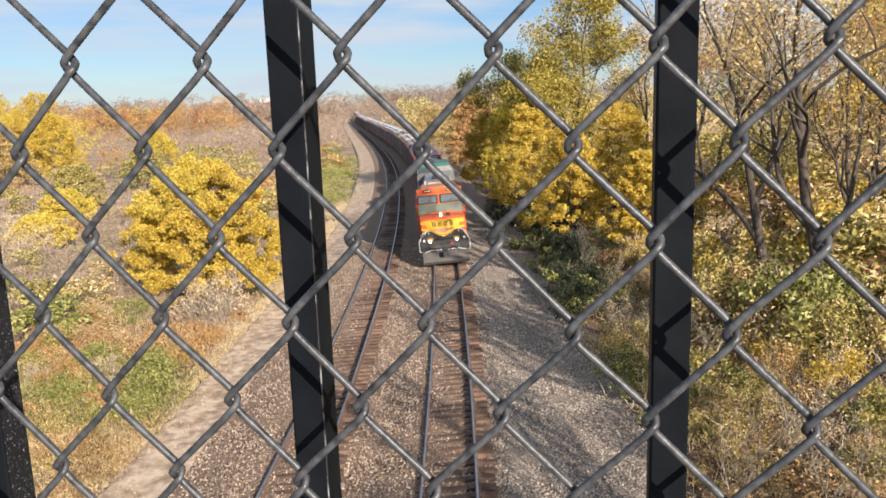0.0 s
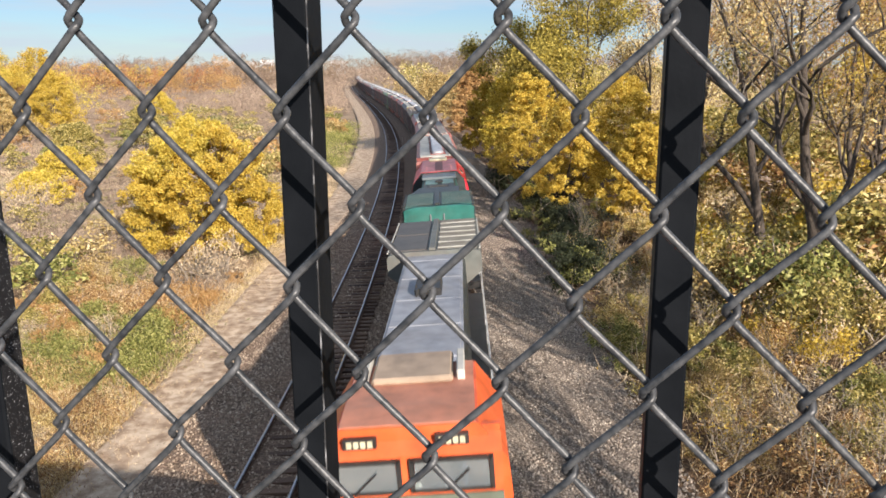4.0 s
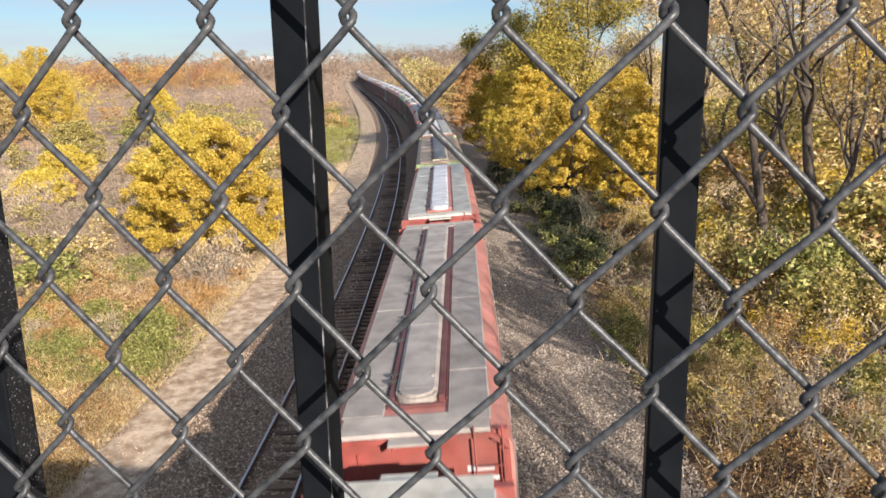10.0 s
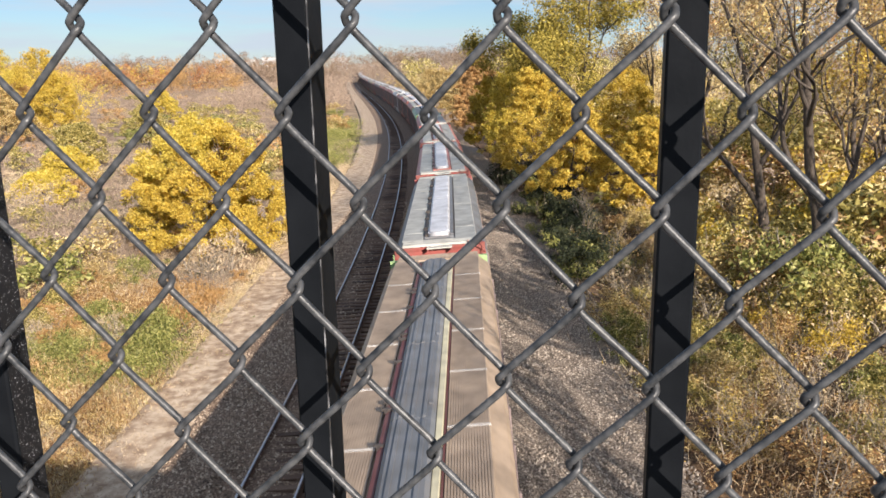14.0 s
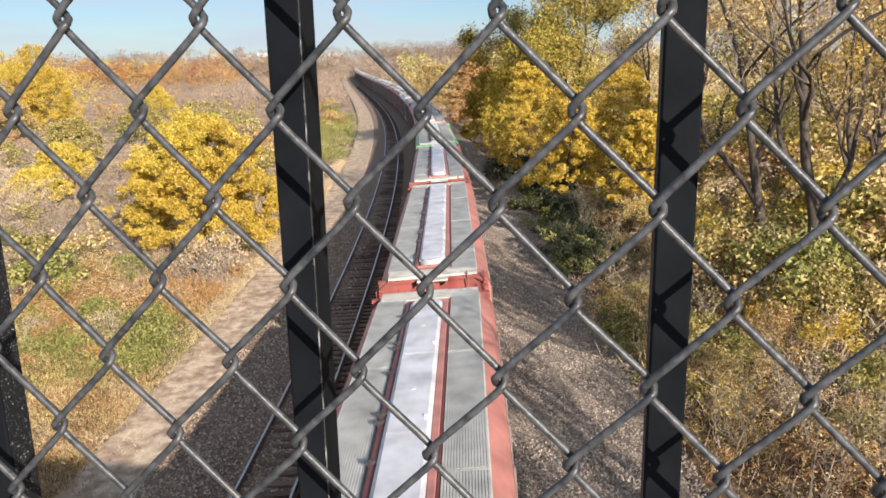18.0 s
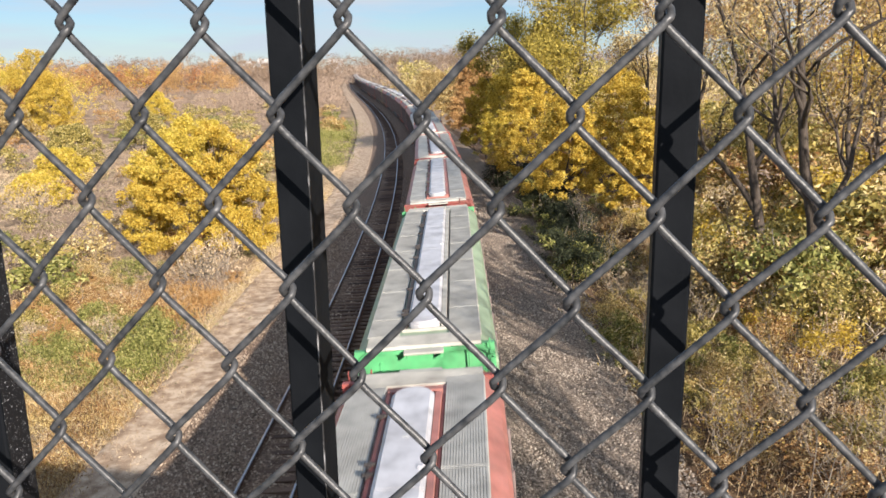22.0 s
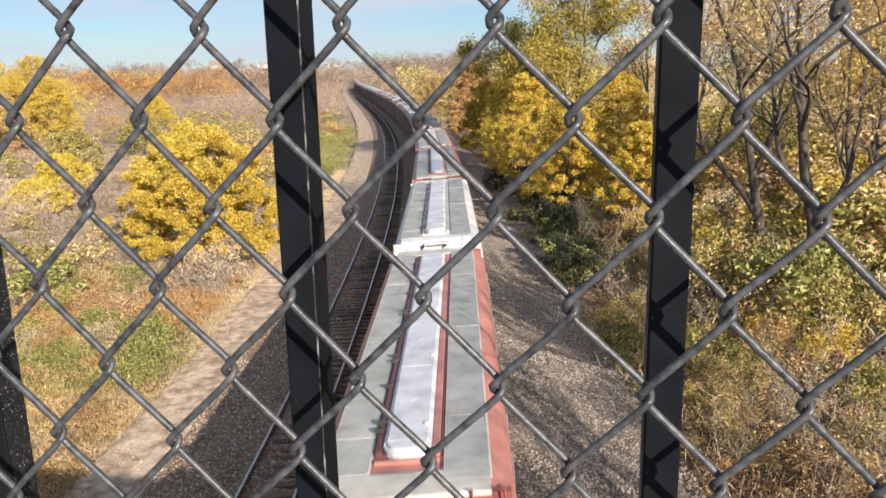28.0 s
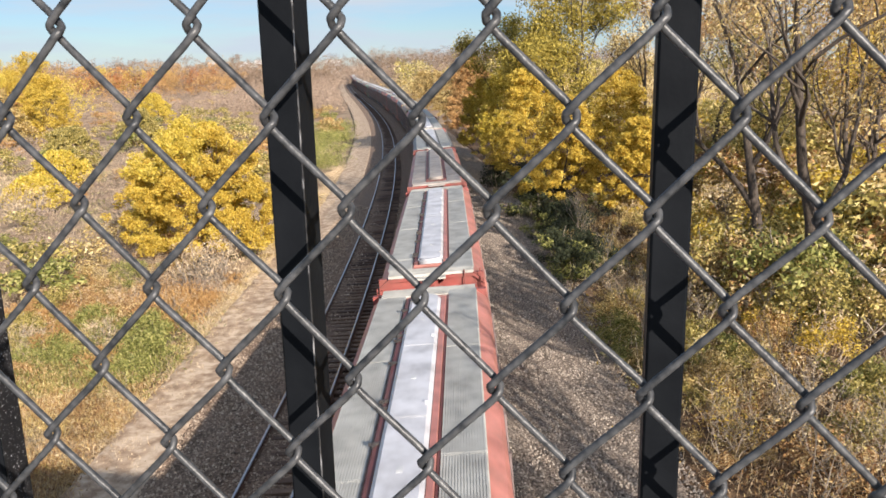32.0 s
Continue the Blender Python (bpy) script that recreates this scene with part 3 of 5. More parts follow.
def coupler(parent, y, e):
    bm = boxes((-0.12, 0.12, min(y, y + e * 0.55), max(y, y + e * 0.55), 0.75, 0.98), bevel=0.02)
    box(bm, -0.17, 0.17, min(y + e * 0.5, y + e * 0.72), max(y + e * 0.5, y + e * 0.72), 0.70, 1.03, 0.03)
    part("coupler", bm, M_DARK, parent)


SCHEMES = {
    "red": dict(body=M_SALMON, end=M_RED, walk=M_GRATE, roof=M_ROOF, hatch=M_SILVER, strip=M_SALMON, edge=M_MAROON,
                label="oxide red covered hopper car with a grey roof walk"),
    "dullred": dict(body=M_SALMON, end=M_RED, walk=M_TAUPE, roof=M_TAUPE, hatch=M_TAUPE, strip=M_MAROON, edge=M_MAROON,
                    label="dark red covered hopper car with a weathered roof"),
    "tan": dict(body=M_TAN, end=M_LIME, walk=M_TAN, roof=M_TAN, hatch=M_SLATE, strip=M_CREAM, edge=M_MAROON,
                label="tan covered hopper car with a dusty ribbed hatch"),
    "green": dict(body=M_GREEN, end=M_BRIGHTGREEN, walk=M_ROOF, roof=M_ROOF, hatch=M_SILVER, strip=M_ROOF, edge=M_DARK,
                  label="pale green covered hopper car with bright green ends"),
    "white": dict(body=M_WHITE, end=M_WHITE, walk=M_GRATE, roof=M_WHITE, hatch=M_WHITE, strip=M_GRATE, edge=M_SLATE,
                  label="white covered hopper car with a white hatch cover"),
    "grey": dict(body=M_SLATE, end=M_RED, walk=M_GRATE, roof=M_ROOF, hatch=M_SILVER, strip=M_SLATE, edge=M_DARK,
                 label="grey covered hopper car with a silver hatch cover"),
}


def hopper(length, scheme, detail):
    """A covered hopper car. Its front is at -y; detail: 2 with all the roof's gear, 1 without the small gear."""
    c = SCHEMES[scheme]
    top = thing("hopper_car", Matrix.Identity(4), c["label"], "hopper car", "cars of the train")
    h = length / 2 - 0.65                   # the body ends here
    z_e, z_r = 4.12, 4.42
    out = [(-1.52, 1.25), (-1.57, 1.35), (-1.57, z_e - 0.12), (-1.50, z_e + 0.02), (-1.22, z_r - 0.05), (-0.9, z_r), (0.9, z_r), (1.22, z_r - 0.05),
           (1.50, z_e + 0.02), (1.57, z_e - 0.12), (1.57, 1.35), (1.52, 1.25)]
    part("body", profile(out, -h + 0.3, h - 0.3), c["body"], top)
    # weathered sides, greyed to stand for shade: a sheet with upright ribs on each side
    for e in (-1, 1):
        bm = boxes((min(e * 1.565, e * 1.585), max(e * 1.565, e * 1.585), -h + 0.4, h - 0.4, 1.45, z_e - 0.28))
        for yy in np.arange(-h + 0.9, h - 0.6, 1.5):
            box(bm, min(e * 1.58, e * 1.63), max(e * 1.58, e * 1.63), yy - 0.04, yy + 0.04, 1.45, z_e - 0.3)
        part("side_sheet", bm, M_SIDE, top, "dusty weathered side with upright ribs, greyed in colour to stand for shade")
    # end bulkheads: an upright sheet below the roof's edge that slopes inwards lower down, between corner posts
    for e in (-1, 1):
        ye = e * (h - 0.30)
        lo, hi = (lambda a, b: (min(a, b), max(a, b))), 3.42
        bm = side_prism([(ye, z_r - 0.05), (ye + e * 0.14, z_r - 0.05), (ye + e * 0.14, hi), (ye + e * 0.05, hi - 0.04), (ye - e * 1.35, 1.2), (ye - e * 1.5, 1.2), (ye - e * 0.1, hi)], -1.50, 1.50)
        end = part("end_sheet", bm, c["end"], top)
        ya, yb = lo(ye, e * (h - 0.06))
        part("roof_end", profile([(-1.50, z_e - 0.06), (-1.50, z_e + 0.03), (-1.22, z_r - 0.045), (1.22, z_r - 0.045), (1.50, z_e + 0.03), (1.50, z_e - 0.06), (1.2, z_r - 0.14), (-1.2, z_r - 0.14)], ya, yb),
             c["end"], top)
        for x in (-1.46, -0.74, 0.74, 1.46):
            yc, yd = lo(ye + e * 0.02, ye + e * (0.24 if abs(x) > 1 else 0.16))
            part("corner_post" if abs(x) > 1 else "end_post", boxes((x - 0.05, x + 0.05, yc, yd, 1.15, z_e - 0.06 if abs(x) > 1 else hi + 0.1), bevel=0.012), c["end"], end)
        yc, yd = lo(ye + e * 0.13, ye + e * 0.165)
        part("end_rib", boxes((-1.40, 1.40, yc, yd, hi, hi + 0.07), bevel=0.01), c["end"], end)
        part("end_rib", boxes((-0.98, -0.92, yc, yd, hi + 0.07, 4.1), bevel=0.01), c["end"], end)
        part("end_sill", boxes((-1.5, 1.5, min(e * (h - 0.5), e * h), max(e * (h - 0.5), e * h), 0.95, 1.25), bevel=0.02), c["end"], top)
        if detail > 1:
            bm = bmesh.new()
            for k in range(9):
                z = 1.4 + 0.3 * k
                tube([(e * -1.4, e * (h - 0.02), z), (e * -0.95, e * (h - 0.02), z)], 0.014, 5, bm)
            for x in (-1.4, -0.95):
                tube([(e * x, e * (h - 0.02), 1.2), (e * x, e * (h - 0.02), z_r + 0.1)], 0.018, 5, bm)
            part("end_ladder", bm, c["end"], top)
            if e < 0:
                bars = bmesh.new()
                box(bars, 0.80, 1.24, ye + e * 0.147, ye + e * 0.139, 3.66, 3.76)
                box(bars, 0.72, 1.32, ye + e * 0.147, ye + e * 0.139, 3.46, 3.56)
                part("marking", bars, M_WHITE, end, "white stencilled reporting marks as plain bars")
                part("placard", boxes((-0.92, -0.74, ye + e * 0.147, ye + e * 0.139, 3.45, 3.58)), M_WHITE, end, "small white placard")
        coupler(top, e * h, e)
        bogie(top, e * (h - 1.9))
    part("underframe", boxes((-0.35, 0.35, -h, h, 0.8, 1.1)), M_DARK, top)
    bm = bmesh.new()
    bays = 3
    for i in range(bays):
        yc = (i - (bays - 1) / 2) * (2 * h - 5.6) / bays
        w = (2 * h - 5.6) / bays / 2 - 0.1
        side_prism([(yc - w, 1.3), (yc - 0.5, 0.42), (yc + 0.5, 0.42), (yc + w, 1.3)], -1.3, 1.3, bm)
    part("hopper_chute", bm, c["body"], top)
    # roof: walks on both sides, curbs and a long trough hatch
    y0, y1 = -h + 0.78, h - 0.78
    comb = [(-1.27, z_r + 0.005)]
    for k in range(16):
        x = -1.265 + k * 0.0437
        comb += [(x, z_r + 0.03), (x, z_r + 0.042), (x + 0.032, z_r + 0.042), (x + 0.032, z_r + 0.03)]
    comb.append((-0.56, z_r + 0.005))
    part("roof_walk", profile(comb, y0, y1), c["walk"], top, "galvanised open roof walk")
    for x0, x1, yo in ((-1.27, -0.56, 0.0), (0.54, 1.25, 0.6)):
        for yy in np.arange(y0 + 1.2 + yo, y1 - 0.5, 2.35 if scheme in ("green", "tan") else 4.7):
            part("walk_seam", boxes((x0, x1, yy - 0.018, yy + 0.018, z_r + 0.03, z_r + 0.048)), M_SEAM if scheme == "tan" else M_GRATE if scheme == "green" else c["walk"], top)
    comb = [(0.54, z_r + 0.005)]
    for k in range(16):
        x = 0.545 + k * 0.0437
        comb += [(x, z_r + 0.03), (x, z_r + 0.044), (x + 0.030, z_r + 0.044), (x + 0.030, z_r + 0.03)]
    comb.append((1.25, z_r + 0.005))
    part("roof_walk", profile(comb, y0 - 0.3, y1 + 0.3), c["walk"], top, "galvanised open roof walk")
    for x, mat_c, w in ((-0.46, c["edge"], 0.055), (0.42, c["strip"], 0.06)):
        part("hatch_curb", boxes((x - w, x + w, y0 + 0.5, y1 - 0.5, z_r - 0.01, z_r + 0.11), bevel=0.012), mat_c, top)
    part("curb_flange", boxes((0.49, 0.525, y0 + 0.5, y1 - 0.5, z_r - 0.01, z_r + 0.05)), c["edge"], top)
    bm = bmesh.new()
    prof = [(-0.40, z_r), (-0.40, z_r + 0.13), (-0.33, z_r + 0.19), (0.29, z_r + 0.19), (0.355, z_r + 0.13), (0.355, z_r)]
    cuts = np.linspace(y0 + 0.7, y1 - 0.7, 5)
    hatch = None
    for a, b in zip(cuts, cuts[1:]):
        bm = profile(prof, a + 0.012, b - 0.012)
        if scheme == "tan":
            for x in (-0.22, -0.02, 0.18):
                box(bm, x - 0.03, x + 0.03, a + 0.05, b - 0.05, z_r + 0.19, z_r + 0.215)
        hatch = part("hatch_cover", bm, c["hatch"], top)
        if detail > 1:
            for yy in (a + 0.55, a + 0.85, b - 0.75):
                for x, w in ((-0.50, 0.09), (0.27, 0.05))[: 1 if yy > a + 0.7 else 2]:
                    gear = boxes((x - w, x + w, yy - 0.035, yy + 0.035, z_r + (0.10 if x < -0.4 else 0.185), z_r + (0.15 if x < -0.4 else 0.215)), bevel=0.01)
                    box(gear, x - 0.03, x + 0.03, yy - 0.09, yy + 0.09, z_r + (0.09 if x < -0.4 else 0.18), z_r + (0.13 if x < -0.4 else 0.20))
                    part("latch", gear, c["hatch"] if x > -0.4 else M_DARK, hatch)
            if scheme in ("red", "green"):
                part("weld_patch", boxes((-0.07, 0.03, (a + b) / 2 - 0.08, (a + b) / 2 + 0.08, z_r + 0.188, z_r + 0.196)), M_WHITE, hatch, "small bright patch")
    for e in (-1, 1):
        ye = e * (y1 - 0.7)
        arc = [(-0.0225 + 0.3775 * math.cos(a), ye + e * 0.34 * math.sin(a)) for a in np.linspace(0, math.pi, 11)]
        bm = plan_prism(arc, z_r, z_r + 0.13)
        plan_prism([(-0.0225 + (x + 0.0225) * 0.82, ye + (y - ye) * 0.82) for x, y in arc], z_r + 0.13, z_r + 0.186, bm)
        part("hatch_end", bm, c["hatch"], top)
        part("end_curb", boxes((-0.52, 0.48, min(ye + e * 0.36, ye + e * 0.44), max(ye + e * 0.36, ye + e * 0.44), z_r, z_r + 0.07), bevel=0.01), c["strip"], top)
        part("end_step", boxes((-0.42, 0.42, min(e * (h - 0.05), e * (h + 0.20)), max(e * (h - 0.05), e * (h + 0.20)), z_r - 0.08, z_r - 0.03), bevel=0.01), c["roof"], top)
        for x in (-0.38, 0.38):
            part("step_bracket", boxes((x - 0.02, x + 0.02, min(e * (h - 0.1), e * (h + 0.18)), max(e * (h - 0.1), e * (h + 0.18)), z_r - 0.18, z_r - 0.08)), c["end"], top)
        comb = [(h - 0.76, z_r - 0.03)]
        for k in range(6):
            yy = h - 0.74 + k * 0.112
            comb += [(yy, z_r + 0.02), (yy, z_r + 0.04), (yy + 0.09, z_r + 0.04), (yy + 0.09, z_r + 0.02)]
        comb.append((h - 0.06, z_r - 0.03))
        bm = side_prism([(e * a, b) for a, b in comb], -1.22, 1.22)
        part("end_platform", bm, c["roof"], top, "weathered end platform")
    return top


def flat(bm, pts, y, depth):
    """A thin plate with the outline pts (x, z), standing across the car at y."""
    return profile(pts, min(y, y + depth), max(y, y + depth), bm)


def loco_orange():
    """Orange road locomotive, its nose at -y."""
    top = thing("locomotive", Matrix.Identity(4), "orange and black diesel locomotive with yellow nose band and lit headlights", "locomotive", "cars of the train")
    L = 21.6
    f = -L / 2 + 0.35
    part("underframe", boxes((-1.5, 1.5, f + 0.4, L / 2 - 0.7, 1.25, 1.6), bevel=0.03), M_BLACK, top)
    part("plow", side_prism([(f + 0.05, 0.12), (f - 0.12, 0.3), (f + 0.15, 0.95), (f + 0.5, 0.95), (f + 0.5, 0.12)], -1.45, 1.45), M_PLOW, top, "worn dark snow plow")
    part("pilot", boxes((-1.5, 1.5, f + 0.3, f + 0.75, 0.9, 1.55), bevel=0.03), M_BLACK, top)
    # nose with a rounded brow and a nearly flat top that reaches back to the cab
    bm = side_prism([(f + 0.7, 2.12), (f + 0.7, 2.86), (f + 0.86, 2.97), (f + 1.3, 3.03), (f + 2.5, 3.06), (f + 2.5, 2.12)], -1.42, 1.42)
    bmesh.ops.bevel(bm, geom=[e for e in bm.edges if abs(e.verts[0].co.x) > 1.4 and abs(e.verts[1].co.x) > 1.4], offset=0.09, segments=2, affect="EDGES", profile=0.5)
    body = part("nose", bm, M_ORANGE, top)
    yb = f + 0.7
    part("nose_foot", boxes((-1.36, 1.36, yb + 0.03, f + 2.5, 1.6, 2.13)), M_BLACK, body, "sooty black lower nose")
    part("nose_band", flat(None, [(-1.40, 2.26), (-1.40, 2.36), (-1.05, 2.34), (-1.05, 2.56), (-1.40, 2.62), (-1.40, 2.82), (-0.7, 2.84), (0.7, 2.84), (1.40, 2.82), (1.40, 2.62), (1.05, 2.56), (1.05, 2.34), (1.40, 2.36),
                                  (1.40, 2.26), (0.8, 2.16), (0.3, 1.86), (0, 1.74), (-0.3, 1.86), (-0.8, 2.16)], yb - 0.012, 0.02), M_YELLOW, body, "yellow nose band")
    for x in (-0.56, -0.19, 0.18, 0.55):
        for d in (-0.115, -0.02, 0.07):
            part("emblem_bar", boxes((x + d, x + d + 0.055, yb - 0.02, yb - 0.012, 2.40 + 0.06 * abs(x), 2.74)), M_BLACK, body, "dark plain bar of an emblem")
    part("emblem_swoosh", flat(None, [(-0.72, 2.27), (0.72, 2.27), (0.5, 2.16), (0.2, 2.02), (0, 1.98), (-0.2, 2.02), (-0.5, 2.16)], yb - 0.018, 0.008), M_SALMON, body, "faded red shape under the emblem")
    part("stripe", flat(None, [(-0.98, 2.78), (0.98, 2.78), (0.6, 2.81), (-0.6, 2.81)], yb - 0.018, 0.008), M_BLACK, body, "thin black stripe")
    part("stripe", flat(None, [(-0.85, 2.27), (-0.35, 1.97), (0, 1.86), (0.35, 1.97), (0.85, 2.27), (0.35, 1.93), (0, 1.81), (-0.35, 1.93)], yb - 0.02, 0.008), M_BLACK, body, "thin black stripe")
    part("headlight_box", boxes((-0.17, 0.07, f + 1.06, f + 1.3, 2.98, 3.26), bevel=0.03), M_CREAM, body, "cream headlight housing")
    part("marker_box", boxes((0.26, 0.52, f + 1.06, f + 1.3, 2.98, 3.20), bevel=0.03), M_BLACK, body, "small black box on the nose")
    # cab
    cab = part("cab", profile([(-1.55, 1.6), (-1.60, 3.5), (-1.56, 4.1), (-1.12, 4.74), (1.12, 4.74), (1.56, 4.1), (1.60, 3.5), (1.55, 1.6)], f + 2.45, f + 5.1), M_ORANGE, top, "orange cab")
    part("cab_front", side_prism([(f + 2.46, 3.0), (f + 2.22, 3.03), (f + 2.28, 4.32), (f + 2.6, 4.68), (f + 2.5, 4.68)], -1.46, 1.46), M_ORANGE, cab)
    part("roof_lip", side_prism([(f + 2.5, 4.66), (f + 2.5, 4.76), (f + 3.1, 4.80), (f + 5.0, 4.80), (f + 5.0, 4.72)], -1.08, 1.08), M_PINKROOF, cab, "dusty sun-bleached cab roof")
    part("dark_band", flat(None, [(-1.45, 3.02), (-1.45, 3.68), (1.45, 3.68), (1.45, 3.02), (0.6, 3.14), (-0.6, 3.14)], f + 2.185, 0.04), M_BANDGREEN, cab, "dark green band below the windows")
    for x in (-0.79, 0.66):
        part("windshield", flat(None, [(x - 0.60, 3.77), (x - 0.57, 4.24), (x + 0.57, 4.24), (x + 0.60, 3.77)], f + 2.225, 0.05), M_GLASS, cab, "reflective windscreen")
        fr = bmesh.new()
        for a, b in (((x - 0.63, 3.72), (x + 0.63, 3.78)), ((x - 0.63, 4.23), (x + 0.63, 4.29)), ((x - 0.66, 3.72), (x - 0.59, 4.29)), ((x + 0.59, 3.72), (x + 0.66, 4.29))):
            box(fr, a[0], b[0], f + 2.205, f + 2.30, a[1], b[1])
        tube([(x - 0.1, f + 2.19, 3.74), (x + 0.28, f + 2.19, 4.1)], 0.015, 4, fr)
        part("window_frame", fr, M_BLACK, cab)
        part("number_board", boxes((x - 0.24, x + 0.30, f + 2.32, f + 2.7, 4.44, 4.62), bevel=0.02), M_BLACK, cab, "black number board")
        for k in range(4):
            part("number_bar", boxes((x - 0.17 + 0.11 * k, x - 0.09 + 0.11 * k, f + 2.308, f + 2.32, 4.48, 4.59)), M_CREAM, cab, "pale plain bar")
    for z in (3.05, 3.18):
        bm = bmesh.new()
        bmesh.ops.create_cone(bm, cap_ends=True, segments=14, radius1=0.05, radius2=0.055, depth=0.05, matrix=Matrix.Translation((-0.05, f + 1.05, z)) @ Matrix.Rotation(radians(90), 4, "X"))
        part("headlight", bm, M_LAMP, body, "lit white headlight")
    part("front_sill", boxes((-1.2, 1.2, f + 0.32, f + 0.5, 1.30, 1.44), bevel=0.02), M_AMBER, top, "dusty yellow front sill")
    part("anticlimber", boxes((-0.95, 0.95, f + 0.18, f + 0.5, 1.10, 1.28), bevel=0.03), M_DARK, top)
    for x in (-0.9, 0.8):
        bm = bmesh.new()
        bmesh.ops.create_cone(bm, cap_ends=True, segments=14, radius1=0.075, radius2=0.075, depth=0.08, matrix=Matrix.Translation((x, f + 0.33, 1.55)) @ Matrix.Rotation(radians(90), 4, "X"))
        part("ditch_light", bm, M_LAMP, top, "lit yellow ditch light")
        part("lamp_box", boxes((x - 0.2, x + 0.2, f + 0.37, f + 0.62, 1.42, 1.74), bevel=0.03), M_AMBER, top, "dusty yellow lamp housing")
        # handrails at the front steps
        s = 1 if x > 0 else -1
        bm = tube([(s * 1.32, f + 0.3, 0.82), (s * 1.6, f + 0.3, 0.95), (s * 1.62, f + 0.3, 1.55), (s * 1.30, f + 0.45, 2.1), (s * 1.0, f + 0.5, 2.22), (s * 0.95, f + 0.62, 2.0)], 0.028, 6)
        tube([(s * 1.5, f + 0.5, 0.95), (s * 1.5, f + 0.55, 1.75), (s * 1.1, f + 0.66, 2.1)], 0.022, 6, bm)
        part("handrail", bm, M_WHITE, top, "white front handrail")
        for z in (0.45, 0.95):
            part("step", boxes((s * 1.55 - 0.2, s * 1.55 + 0.1, f + 0.35, f + 0.9, z, z + 0.07)), M_BLACK, top)
        part("plug_cover", boxes((s * 1.28 - 0.07, s * 1.28 + 0.07, f + 0.30, f + 0.4, 1.56, 1.70), bevel=0.02), M_WHITE, top, "small white cover")
        part("cut_lever", tube([(s * 0.2, f + 0.16, 1.0), (s * 0.9, f + 0.14, 1.02), (s * 1.3, f + 0.14, 0.9)], 0.02, 5), M_WHITE, top, "pale cut lever")
    part("signal_flag", boxes((0.38, 0.54, f + 0.29, f + 0.32, 1.22, 1.36)), M_SIGNAL, top, "small red plate")
    coupler(top, f + 0.2, -1)
    for x in (-0.75, -0.55, -0.35, 0.35, 0.55, 0.75):
        part("air_hose", tube([(x, f + 0.28, 1.15), (x, f + 0.1, 0.95), (x * 1.05, f + 0.05, 0.55)], 0.03, 5), M_DARK, top, "black air hose")
    # roof gear on the cab and the long hood
    part("air_conditioner", boxes((-0.72, 0.72, f + 4.0, f + 5.3, 4.78, 4.92), bevel=0.05), M_TAN, top, "dusty cream roof unit")
    for x in (-0.86, 0.86):
        part("roof_post", boxes((x - 0.07, x + 0.07, f + 4.1, f + 5.2, 4.78, 4.98), bevel=0.02), M_ROOF, top, "pale roof bracket")
    hood = part("hood", profile([(-0.98, 1.6), (-0.98, 4.22), (-0.86, 4.4), (0.86, 4.4), (0.98, 4.22), (0.98, 1.6)], f + 5.1, L / 2 - 6.0), M_DGREEN, top, "dark green sooty hood")
    part("hood_roof", boxes((-0.9, 0.9, f + 5.15, L / 2 - 6.05, 4.39, 4.44), bevel=0.01), M_LOCOGREY, top, "sooty grey hood roof")
    for y in np.arange(f + 6.2, L / 2 - 6.5, 2.1):
        part("roof_hatch", boxes((-0.84, 0.84, y, y + 2.04, 4.43, 4.47), bevel=0.012), M_LOCOGREY, hood)
    part("exhaust_outlet", boxes((-0.35, 0.35, 0.2, 1.4, 4.43, 4.66), bevel=0.04), M_BLACK, top, "black exhaust stack")
    rad_end(top, L / 2 - 6.0, L / 2 - 0.9, M_RADGREY, M_GRILLE, 4.62, True)
    part("rear_hood", profile([(-0.95, 1.6), (-0.95, 4.2), (0.95, 4.2), (0.95, 1.6)], L / 2 - 6.0, L / 2 - 0.9), M_DGREEN, top)
    walkway_rails(top, f + 5.2, L / 2 - 0.8)
    part("fuel_tank", boxes((-1.35, 1.35, -3.2, 3.2, 0.3, 1.2), bevel=0.15), M_BLACK, top)
    for y in (-L / 2 + 4.0, L / 2 - 4.0):
        bogie(top, y, 3, pitch=1.95)
    coupler(top, L / 2 - 0.7, 1)
    return top, L


